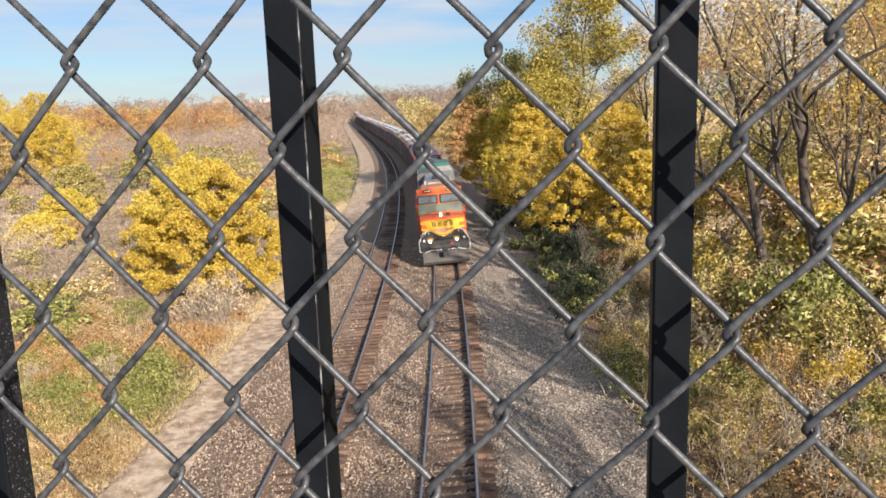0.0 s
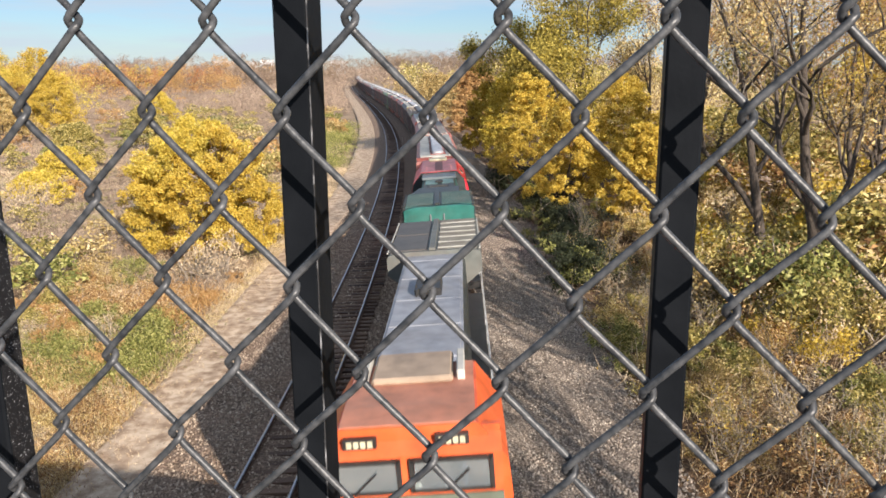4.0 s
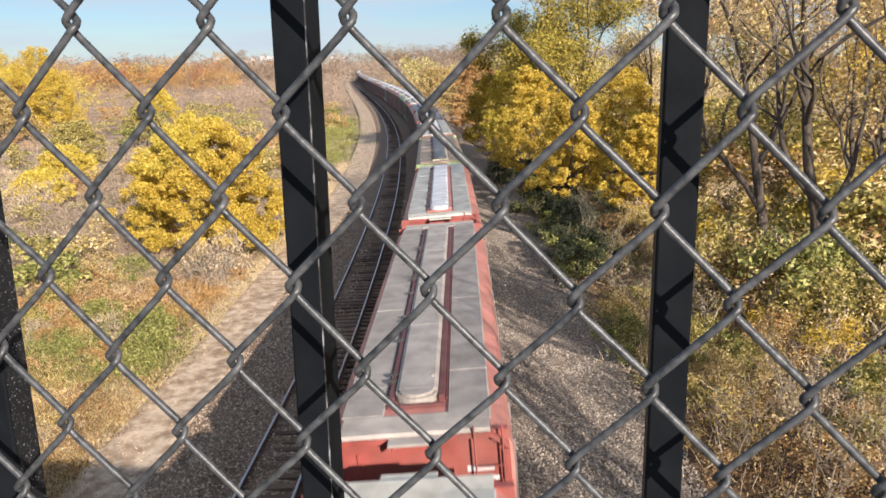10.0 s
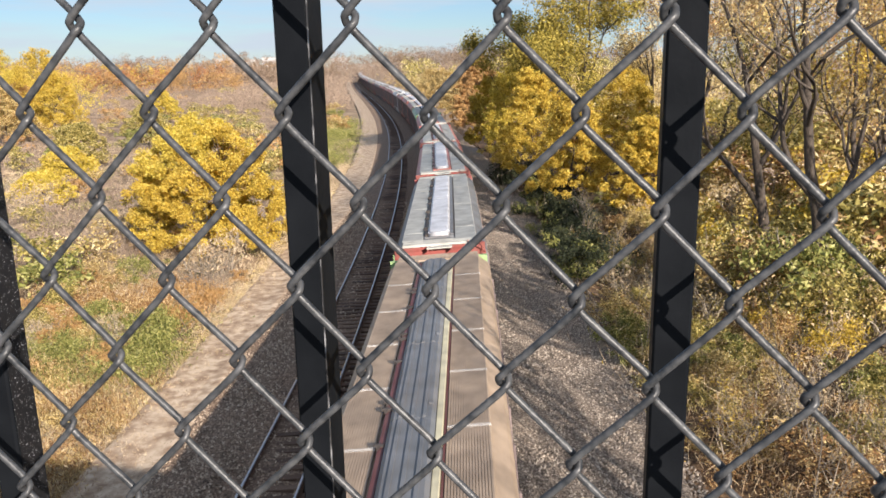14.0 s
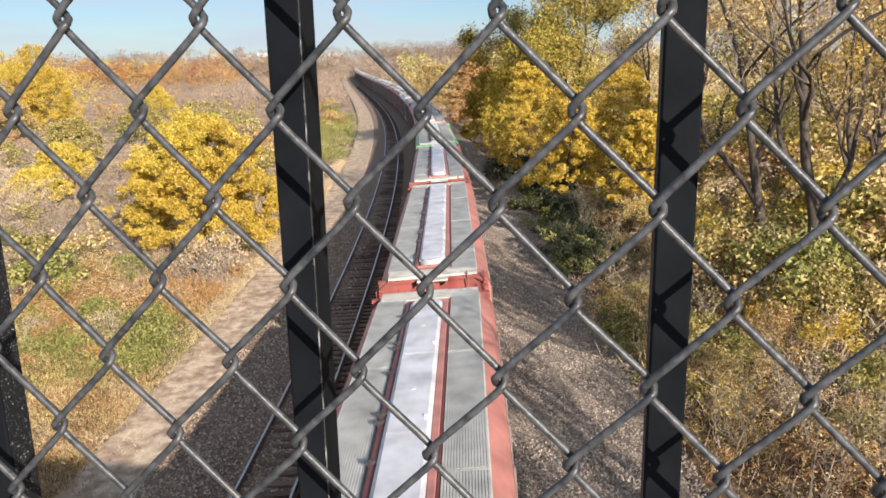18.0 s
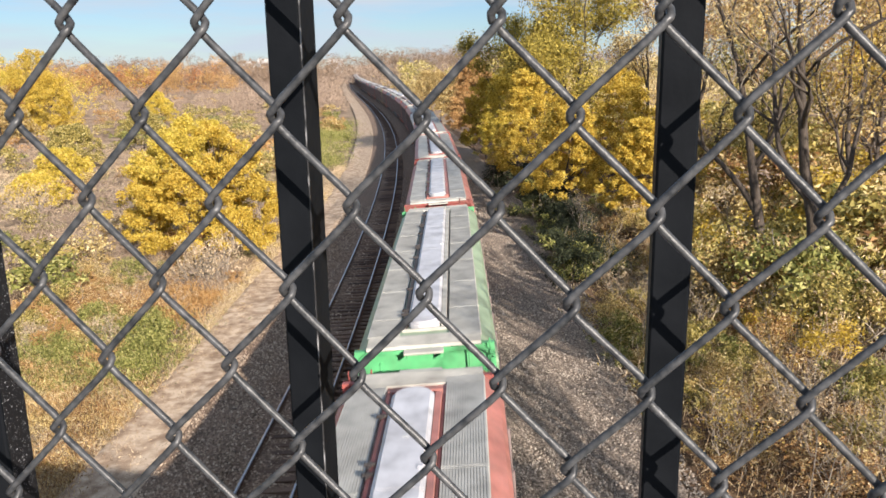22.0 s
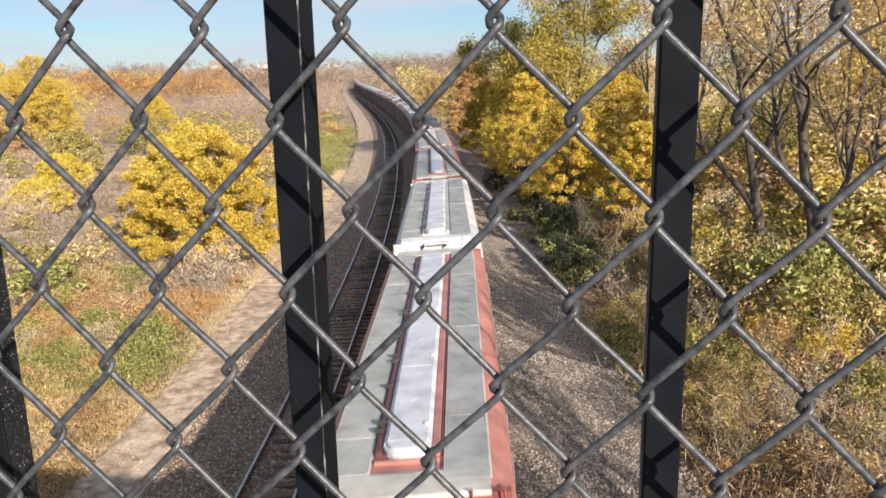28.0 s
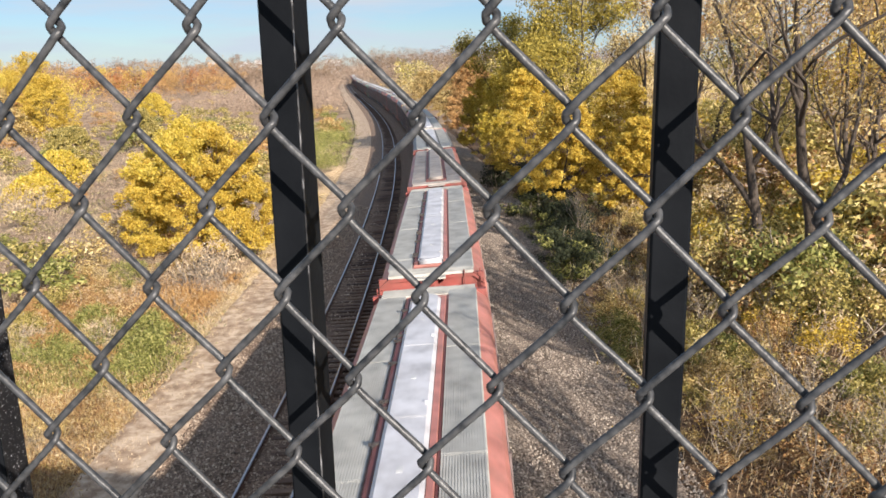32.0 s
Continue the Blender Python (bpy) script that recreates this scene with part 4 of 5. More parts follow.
def rad_end(top, y0, y1, mat_c, grille_c, z, plate=False):
    """The broad radiator section with its winged eaves, a roof ridge and open gratings."""
    body = part("radiator", profile([(-1.0, z - 1.15), (-1.50, z - 0.75), (-1.50, z - 0.22), (-1.42, z - 0.1), (-0.95, z - 0.02), (0.95, z - 0.02), (1.42, z - 0.1), (1.50, z - 0.22), (1.50, z - 0.75), (1.0, z - 1.15)], y0, y1),
                mat_c, top, "broad winged radiator housing")
    part("roof_ridge", boxes((-0.16, 0.06, y0 + 0.1, y1 - 0.05, z - 0.03, z + 0.07), bevel=0.02), mat_c, body, "raised roof ridge")
    spans = ((y0 + 0.2, (y0 + y1) / 2 - 0.05), ((y0 + y1) / 2 + 0.05, y1 - 0.15))
    for side in (-1, 1):
        for ya, yb in spans:
            xa, xb = (0.12, 1.38) if side > 0 else (-1.38, -0.22)
            if plate and side < 0:
                part("roof_plate", boxes((xa, xb, ya, yb, z - 0.12, z + 0.012), bevel=0.01), M_SOOT, body, "sooty roof plate")
                continue
            bm = boxes((xa, xb, ya, yb, z - 0.12, z - 0.012))
            for yy in np.arange(ya + 0.03, yb - 0.02, 0.1):
                box(bm, xa + 0.02, xb - 0.02, yy, yy + 0.035, z - 0.012, z + 0.02)
            for xx in np.arange(xa + 0.03, xb, 0.1):
                box(bm, xx, xx + 0.03, ya + 0.02, yb - 0.02, z - 0.014, z + 0.012)
            grille = part("roof_grille", bm, grille_c, body, "open roof grating")
            if plate:
                for yy in np.arange(ya + 0.02, yb, 0.8):
                    part("cross_bar", boxes((xa, xb, yy, yy + 0.025, z + 0.02, z + 0.045)), M_GRATE, grille, "pale cross bar")
    for sgn in (-1, 1):
        part("eave_rail", tube([(sgn * 1.46, y0 + 0.05, z - 0.02), (sgn * 1.46, y1 - 0.05, z - 0.02)], 0.025, 5), M_ROOF if plate else mat_c, body)


def walkway_rails(top, y0, y1):
    for x in (-1.5, 1.5):
        bm = tube([(x, y0, 2.6), (x, y1, 2.6)], 0.02, 5)
        for y in np.arange(y0, y1, 1.9):
            tube([(x, y, 1.6), (x, y, 2.6)], 0.018, 5, bm)
        part("side_handrail", bm, M_WHITE, top)


def loco_green():
    """Green and red locomotive that runs with its radiator end first."""
    top = thing("locomotive", Matrix.Identity(4), "teal green diesel locomotive with a bright red cab, running backwards", "locomotive", "cars of the train")
    L = 22.2
    f = -L / 2 + 0.7
    part("underframe", boxes((-1.5, 1.5, f, L / 2 - 0.7, 1.25, 1.6), bevel=0.03), M_BLACK, top)
    rad_end(top, f + 0.75, f + 4.2, M_DGREEN, M_TEALDARK, 4.74)
    rear = part("rear_hood", profile([(-1.0, 1.6), (-1.15, 3.5), (-1.42, 3.95), (-1.42, 4.55), (-1.0, 4.68), (1.0, 4.68), (1.42, 4.55), (1.42, 3.95), (1.15, 3.5), (1.0, 1.6)], f + 0.6, f + 0.78), M_TEAL, top, "teal green rear end")
    part("rear_top", profile([(-1.44, 4.02), (-1.44, 4.57), (-1.36, 4.66), (-0.95, 4.72), (0.95, 4.72), (1.36, 4.66), (1.44, 4.57), (1.44, 4.02)], f + 0.55, f + 0.95), M_TEAL, rear)
    sign = part("number_panel", flat(None, [(-1.0, 3.54), (-1.06, 3.98), (-0.28, 3.78), (0.28, 3.78), (1.06, 3.98), (1.0, 3.54)], f + 0.57, 0.03), M_SIGNAL, rear, "red panel with white numbers")
    part("rear_wall", boxes((-1.1, 1.1, f + 0.585, f + 0.62, 1.62, 3.5)), M_BLACK, rear, "black rear wall")
    for x, turn in ((-0.66, 10), (0.66, -10)):
        fc = bpy.data.curves.new("number", "FONT")
        fc.body, fc.size, fc.align_x, fc.extrude = "4602", 0.29, "CENTER", 0.003
        fc.materials.append(M_WHITE)
        draft = new("draft", fc)
        lettering = bpy.data.meshes.new_from_object(draft.evaluated_get(bpy.context.evaluated_depsgraph_get()))
        bpy.data.objects.remove(draft)
        child("number", lettering, sign, "white painted number 4602").matrix_basis = Matrix.Translation((x, f + 0.565, 3.62)) @ Matrix.Rotation(radians(90), 4, "X") @ Matrix.Rotation(radians(-turn), 4, "Z")
    for x in (-0.35, 0.2):
        part("handrail", tube([(x, f + 0.53, 3.7), (x, f + 0.48, 4.1), (x, f + 0.53, 4.4)], 0.03, 5), M_SLATE, rear)
    part("hood", profile([(-0.95, 1.6), (-0.95, 4.1), (-0.75, 4.32), (0.75, 4.32), (0.95, 4.1), (0.95, 1.6)], f + 4.2, 2.2), M_TEAL, top)
    part("hood_roof", profile([(-0.98, 4.0), (-0.78, 4.33), (-0.5, 4.37), (0.5, 4.37), (0.78, 4.33), (0.98, 4.0), (0.7, 4.2), (-0.7, 4.2)], f + 4.2, 2.2), M_DGREEN, top, "sooty dark hood roof")
    part("exhaust_outlet", boxes((-0.2, 0.2, -0.75, -0.35, 4.36, 4.5), bevel=0.05), M_BLACK, top, "black exhaust outlet")
    for x in (-0.72, 0.1):
        for yy in (-0.35, 0.4):
            part("roof_hatch", boxes((x, x + 0.66, yy - 0.6, yy + 0.1, 4.365, 4.395), bevel=0.01), M_TEALGREY, top, "teal grey roof hatch")
    part("roof_panel", boxes((-0.92, 0.92, 0.55, 2.12, 4.38, 4.52), bevel=0.03), M_SLATEBLUE, top, "blue grey roof panel")
    bm = bmesh.new()
    for a, b in (((-0.5, -2.95), (0.5, -2.82)), ((-0.58, -2.42), (0.58, -2.27)), ((-0.6, -2.95), (-0.46, -2.27)), ((0.46, -2.95), (0.6, -2.27))):
        box(bm, a[0], b[0], a[1], b[1], 4.35, 4.50)
    part("lifting_frame", bm, M_BLACK, top)
    part("vent_cover", boxes((-0.46, 0.46, -2.82, -2.42, 4.36, 4.42)), M_ROOF, top, "pale vent cover")
    part("shoulder", profile([(-1.45, 3.3), (-1.45, 4.3), (-0.95, 4.6), (0.95, 4.6), (1.45, 4.3), (1.45, 3.3)], f + 4.2, f + 6.7), M_DGREEN, top, "grey sloping blower housing")
    y0, y1 = 2.15, 7.9
    cab = part("cab", profile([(-1.55, 1.6), (-1.58, 3.6), (-1.5, 3.95), (-1.02, 4.6), (1.02, 4.6), (1.5, 3.95), (1.58, 3.6), (1.55, 1.6)], y0, y1), M_SIGNAL, top, "bright red cab")
    part("cab_bulkhead", profile([(-1.54, 1.62), (-1.57, 3.6), (-1.49, 3.94), (-1.01, 4.58), (1.01, 4.58), (1.36, 4.12), (1.44, 3.6), (1.44, 1.62)], y0 - 0.03, y0), M_DGREEN, cab, "dark bulkhead behind the hood")
    part("roof_stripe", boxes((-0.22, 0.22, y0 + 0.3, y1 - 1.2, 4.632, 4.645)), M_MAROON, cab, "dark stripe along the roof")
    part("cab_roof", profile([(-1.0, 4.56), (-1.0, 4.63), (1.0, 4.63), (1.0, 4.56)], y0 + 0.02, y1 - 0.02), M_PINK, cab, "sun-bleached red roof")
    for x in (-0.7, 0.7):
        for yy in (y0 + 0.5, y0 + 1.3, y0 + 2.1):
            part("bracket", boxes((x - 0.05, x + 0.05, yy, yy + 0.07, 4.62, 4.66)), M_PINK, cab)
    part("roof_unit", boxes((-0.62, 0.5, y1 - 0.95, y1 - 0.1, 4.62, 4.78), bevel=0.06), M_CREAM, cab, "cream roof unit")
    for x in (-1, 1):
        part("side_window", boxes((min(x * 1.5, x * 1.6), max(x * 1.5, x * 1.6), y0 + 0.5, y0 + 1.4, 2.75, 3.4), bevel=0.03), M_GLASS, cab, "dark side window")
    lean = Matrix.Translation((1.27, y0 + 2.2, 4.265)) @ Matrix.Rotation(math.atan2(0.65, 0.48), 4, "Y")
    for name, mat_c, w, d, off, yo, label in (("window_rim", M_WHITE, 0.16, 0.42, 0.005, 0.0, "pale rim of the upper window"), ("upper_window", M_BLACK, 0.13, 0.36, 0.018, 0.0, "dark rounded window in the sloping side"),
                                              ("warning_plate", M_YELLOW, 0.10, 0.09, 0.008, -0.72, "small orange plate")):
        bm = boxes((-w, w, yo - d, yo + d, off - 0.02, off), bevel=0.004)
        bm.transform(lean)
        part(name, bm, mat_c, cab, label)
    part("nose", side_prism([(y1, 1.6), (y1, 3.4), (L / 2 - 1.9, 3.0), (L / 2 - 1.4, 2.6), (L / 2 - 1.4, 1.6)], -1.25, 1.25), M_SIGNAL, top, "red short hood")
    for x in (-1, 1):
        part("white_corner", boxes((min(x * 0.95, x * 1.45), max(x * 0.95, x * 1.45), y1 - 0.5, y1 - 0.05, 4.02, 4.60), bevel=0.08), M_SALMON, cab)
    walkway_rails(top, f + 0.8, 2.0)
    part("fuel_tank", boxes((-1.35, 1.35, -3.2, 3.2, 0.3, 1.2), bevel=0.15), M_BLACK, top)
    for y in (-L / 2 + 4.0, L / 2 - 4.0):
        bogie(top, y, 3, pitch=1.95)
    for e in (-1, 1):
        coupler(top, e * (L / 2 - 0.7), e)
    return top, L


for build, front in ((loco_orange, 48.15), (loco_green, 70.1)):
    ob, L = build()
    TRAIN.append((ob, front + L / 2))

# distances of the roofs' front edges at 0 s, and the colours of the cars
CARS = [(93.4, "red"), (111.5, "dullred"), (129.8, "red"), (146.8, "tan"), (165.2, "grey"), (182.9, "red"), (200.7, "red"), (218.5, "red"),
        (235.7, "green"), (253.9, "red"), (271.5, "red"), (289.8, "red"), (306.7, "white"), (323.6, "red"), (341.6, "red")]
# mostly grey, so haze and shade on the far cars sit in their colours
FAR = ["dullred", "grey", "grey", "red", "tan", "grey", "dullred", "grey", "dullred", "grey", "grey", "grey", "grey", "green", "dullred", "grey", "grey", "tan", "grey", "grey", "dullred", "grey"] + ["grey", "dullred"] * 8
fronts = [c[0] for c in CARS] + [359.3 + 17.7 * i for i in range(len(FAR) + 1)]
kinds = [c[1] for c in CARS] + FAR
made = {}
for i, kind in enumerate(kinds):
    length = fronts[i + 1] - fronts[i]
    if i < len(CARS):
        ob = hopper(length, kind, 2)
    else:
        length = 17.7
        if kind not in made:
            made[kind] = hopper(length, kind, 1)
            ob = made[kind]
        else:
            ob = copy_thing(made[kind], Matrix.Identity(4))
    TRAIN.append((ob, fronts[i] - 1.1 + length / 2))


def motions():
    for ob, s in TRAIN:
        walk(ob, [(float(t), place(s - SPEED * t, N_RIGHT, 0.0, CANT)) for t in range(33)])


# ---------------------------------------------------------------- plants
def leaves(centres, radii, count, size, flat_z=0.8, seed=1, corners=4):
    """count small folded leaves round the given clump centres."""
    r = np.random.default_rng(seed)
    centres, radii = np.asarray(centres, float), np.asarray(radii, float)
    pick = r.choice(len(centres), count, p=radii ** 2 / (radii ** 2).sum())
    v = r.normal(size=(count, 3))
    v /= np.linalg.norm(v, axis=1)[:, None]
    v *= (r.random(count) ** 0.45)[:, None]
    v[:, 2] *= flat_z
    c = centres[pick] + v * radii[pick][:, None]
    a = r.normal(size=(count, 3))
    a /= np.linalg.norm(a, axis=1)[:, None]
    b = np.cross(a, r.normal(size=(count, 3)))
    b /= np.linalg.norm(b, axis=1)[:, None]
    w = size * r.uniform(0.55, 1.25, count)[:, None]
    n = np.cross(a, b) * w * 0.18
    if corners == 3:
        return np.stack([c - a * w * 0.6, c + b * w * 0.45, c + a * w * 0.6 - b * w * 0.25], 1).reshape(-1, 3), np.arange(3 * count).reshape(-1, 3)
    verts = np.stack([c - a * w * 0.6, c + b * w * 0.36 + n, c + a * w * 0.6, c - b * w * 0.36 + n], 1).reshape(-1, 3)
    return verts, np.arange(4 * count).reshape(-1, 4)


def grow(seed, height, levels=4, lean=0.05, first=0.3, spread=0.75, split=3, up=0.25, r0=None):
    """Limbs of a tree as (points, radii, level) and the tips of the last ones."""
    r = random.Random(seed)
    limbs, tips = [], []

    def limb(p, d, length, radius, level):
        pts, rad = [p.copy()], [radius]
        steps = 5 if level < 2 else 4
        for i in range(steps):
            d = (d + Vector((r.uniform(-1, 1), r.uniform(-1, 1), r.uniform(-0.6, 0.8) + up * 0.4)) * (0.17 if level == 0 else 0.32 if level < 2 else 0.45)).normalized()
            p = p + d * (length / steps)
            pts.append(p.copy())
            rad.append(radius * (1 - 0.62 * (i + 1) / steps))
        limbs.append((pts, rad, level))
        if level >= levels:
            tips.append(pts[-1])
            tips.append(pts[len(pts) // 2])
            return
        for k in range(split + (2 if level == 0 else 0)):
            t = r.uniform(first if level == 0 else 0.35, 1.0)
            i = min(steps - 1, int(t * steps))
            q = pts[i].lerp(pts[i + 1], t * steps - i) if i < steps else pts[-1]
            side = Vector((r.uniform(-1, 1), r.uniform(-1, 1), r.uniform(-0.1, 0.7)))
            limb(q, (d * (1 - spread) + side.normalized() * spread + Vector((0, 0, up))).normalized(), length * r.uniform(0.45, 0.68), rad[i] * 0.62, level + 1)
        limb(pts[-1], d, length * 0.5, rad[-1], level + 1)

    limb(Vector((0, 0, 0)), Vector((r.uniform(-lean, lean), r.uniform(-lean, lean), 1)).normalized(), height * 0.62, r0 or height * 0.016, 0)
    return limbs, tips


def limb_mesh(name, limbs, mat, thinnest=0.0):
    verts, faces = [], []
    for pts, rad, level in limbs:
        k = 8 if level == 0 else 5 if level < 3 else 3
        base = len(verts)
        for i, p in enumerate(pts):
            d = (pts[min(i + 1, len(pts) - 1)] - pts[max(i - 1, 0)]).normalized()
            u = d.orthogonal().normalized()
            v = d.cross(u)
            for j in range(k):
                a = 2 * math.pi * j / k
                q = p + (u * math.cos(a) + v * math.sin(a)) * max(rad[i], thinnest)
                verts.append(tuple(q))
        for i in range(len(pts) - 1):
            for j in range(k):
                a, b = base + i * k + j, base + i * k + (j + 1) % k
                faces.append((a, b, b + k, a + k))
    return arrays(name, verts, faces, mat, True)


def tree(m, height, leaf, count, size, label, seed, clump=1.0, bark=M_BARK, levels=3, leafy=None, thinnest=0.006, twig=None, **kw):
    top = thing("tree", m, label, "tree")
    limbs, tips = grow(seed, height, levels, **kw)
    main = [l for l in limbs if l[2] == 0]
    child("trunk", limb_mesh("trunk", main, bark, thinnest), top)
    child("branchwork", limb_mesh("branchwork", [l for l in limbs if 0 < l[2] < 3], bark, thinnest), top)
    child("twig_crown", limb_mesh("twig_crown", [l for l in limbs if l[2] > 2], twig or bark, thinnest), top)
    if count:
        tips = [t for t in tips if leafy is None or leafy(t)]
        r = np.random.default_rng(seed)
        radii = clump * r.uniform(0.5, 1.15, len(tips))
        v, f = leaves([tuple(t) for t in tips], radii, count, size * 1.15, 0.8, seed, 3)
        child("crown", arrays("crown", v, f, LEAF[leaf]), top)
    return top


def ground_z(n):
    return -0.9 + (min(1.2, 0.08 * (n - 10)) if n > 10 else 0)


def round_tree(m, height, width, leaf, count, size, label, seed, skirt=0.12, second=None):
    """A broad low tree whose crown of many clumps reaches nearly to the ground; second: the leaves low down and to its
    right.
    """
    top = thing("tree", m, label, "tree")
    r = random.Random(seed)
    limbs, _ = grow(seed, height * 0.85, 2, first=0.1, spread=0.8)
    child("trunk", limb_mesh("trunk", limbs, M_BARK, 0.01), top)
    cs, rs = [], []
    clumps = 620 if count > 60000 else 330
    while len(cs) < clumps:
        a, h = r.uniform(0, 2 * math.pi), r.uniform(skirt, 1.0)
        rad = width / 2 * math.sqrt(max(0.03, 1 - ((h - 0.34) / 0.68) ** 2)) * (1.12 - 0.34 * h) * r.uniform(0.72, 1.03)
        k = r.uniform(0.2, 1.0) ** 0.5
        cs.append((rad * k * math.cos(a), rad * k * math.sin(a), height * h * r.uniform(0.93, 1.02)))
        rs.append(r.uniform(0.22, 0.72 if clumps < 600 else 0.55) * width / 10)
    groups = [(leaf, cs, rs)]
    if second:
        warm = [0.5 * x / width - 0.9 * z / height + 0.35 * noise.noise((x * 0.6, y * 0.6, z * 0.6)) > -0.72 for x, y, z in cs]
        groups = [(leaf, [c for c, q in zip(cs, warm) if not q], [c for c, q in zip(rs, warm) if not q]),
                  (second, [c for c, q in zip(cs, warm) if q], [c for c, q in zip(rs, warm) if q])]
    for k, (tone, c, q) in enumerate(groups):
        v, f = leaves(c, q, int(count * len(c) / clumps), size * 1.1, 0.75, seed + k, 3)
        child("crown", arrays("crown", v, f, LEAF[tone]), top)
    return top


def bush_mesh(seed, leaf, count, size, h, w, twigs=14):
    r = random.Random(seed)
    cs = [(r.gauss(0, w * 0.27), r.gauss(0, w * 0.27), h * r.uniform(0.12, 1.0) ** 0.8) for _ in range(26)]
    rs = [r.uniform(0.16, 0.42) * w * 0.55 for _ in cs]
    v, f = leaves(cs, rs, count, size, 0.85, seed, 3)
    crown = arrays("crown", v, f, LEAF[leaf])
    limbs = []
    for _ in range(twigs):
        d = Vector((r.gauss(0, 0.35), r.gauss(0, 0.35), 1)).normalized()
        p, pts, rad = Vector((r.gauss(0, w * 0.06), r.gauss(0, w * 0.06), -0.3)), [], []
        n = 6
        ln = h * r.uniform(0.7, 1.3)
        for i in range(n):
            pts.append(p.copy())
            rad.append(0.022 * (1 - 0.8 * i / n))
            d = (d + Vector((r.gauss(0, 0.14), r.gauss(0, 0.14), 0))).normalized()
            p = p + d * ln / n
        limbs.append((pts, rad, 3))
        for _ in range(2):
            i = r.randrange(2, n)
            q, e, tw, tr = pts[i], (d + Vector((r.gauss(0, 0.7), r.gauss(0, 0.7), r.gauss(0.2, 0.4)))).normalized(), [], []
            for j in range(4):
                tw.append(q.copy())
                tr.append(0.012 * (1 - 0.7 * j / 4))
                q = q + e * ln * 0.11
                e = (e + Vector((r.gauss(0, 0.2), r.gauss(0, 0.2), 0))).normalized()
            limbs.append((tw, tr, 3))
    return crown, limb_mesh("branchwork", limbs, M_PALE, 0.005)


BUSH = {}


def bush(s, n, h, kind, label, turn=0.0, z=None):
    """A shrub of one of a few grown shapes, scaled in all directions alike."""
    x, y, a = track(s, n)
    crown, stems = BUSH[kind][int(abs(s * 7 + n * 13)) % len(BUSH[kind])]
    top = thing("bush", Matrix.Translation((x, y, ground_z(n) if z is None else z)) @ Matrix.Rotation(turn, 4, "Z"), label, "bush", "bushes beside the tracks")
    child("branchwork", stems, top)
    child("crown", crown, top)
    top.scale = (h, h, h)
    return top


for kind, leaf, count, size in (("olive", "olive", 2600, 0.054), ("gold", "gold", 2300, 0.05), ("brown", "brown", 2600, 0.05), ("rust", "rust", 2600, 0.047),
                                ("green", "green", 2600, 0.062), ("dark", "dark", 3000, 0.06), ("orange", "orange", 2600, 0.057), ("yellow", "yellow", 2600, 0.055),
                                ("twiggy", "tan", 1300, 0.038)):
    BUSH[kind] = [bush_mesh(100 + 7 * i + len(kind), leaf, count, size, 1.0, 1.25, 30 if kind == "twiggy" else 7) for i in range(3)]

NAMES = {"olive": "olive green leafy bush with thin stems", "gold": "golden leaved bush in autumn", "brown": "brown leaved bush in autumn", "rust": "rust brown bush with curled dry leaves", "green": "green leafy bush among weeds",
         "dark": "dark green bush with shade in its leaf colour", "orange": "low bush with orange leaves", "yellow": "bush with yellow autumn leaves", "twiggy": "nearly bare twiggy brown bush"}


def thicket(seed, count, s0, s1, n0, n1, h0, h1, mix, near_low=0.0):
    r = random.Random(seed)
    for _ in range(count):
        s, n = r.uniform(s0, s1), r.uniform(n0, n1)
        k = r.choices(list(mix), list(mix.values()))[0]
        u = (n - n0) / (n1 - n0)
        bush(s, n, r.uniform(h0, h1) * (1 - near_low * (1 - u if n0 > 0 else u)), k, NAMES[k], r.uniform(0, 6.28))


def far_bushes(name, label, kind, seed, count, s0, s1, n0, n1, h0, h1, keep=0.4):
    """Bushes too far off to tell apart, in one mesh; keep: the share of their leaves."""
    r = random.Random(seed)
    me = BUSH[kind][0][0]
    co = np.empty(len(me.vertices) * 3, np.float32)
    me.vertices.foreach_get("co", co)
    tri = co.reshape(-1, 3, 3)
    tri = tri[: int(len(tri) * keep)]
    tri = tri.mean(1, keepdims=True) + (tri - tri.mean(1, keepdims=True)) / math.sqrt(keep)
    out = []
    for _ in range(count):
        s, n, h, t = s0 + (s1 - s0) * r.random() ** 1.3, r.uniform(n0, n1), r.uniform(h0, h1), r.uniform(0, 6.28)
        x, y, _ = track(s, n)
        rot = np.array([[math.cos(t), math.sin(t), 0], [-math.sin(t), math.cos(t), 0], [0, 0, 1]])
        out.append(tri.reshape(-1, 3) @ rot * h * np.array([1.25, 1.25, 1]) + np.array([x, y, ground_z(n)]))
    v = np.concatenate(out)
    return tagged(new(name, arrays(name, v, np.arange(len(v)).reshape(-1, 3), LEAF[LEAF_OF[kind]])), label, "bushes", kind="stuff")


LEAF_OF = {"twiggy": "mauve", "rust": "rust", "brown": "brown", "olive": "olive", "gold": "gold", "yellow": "yellow", "green": "green", "orange": "orange", "dark": "dark"}
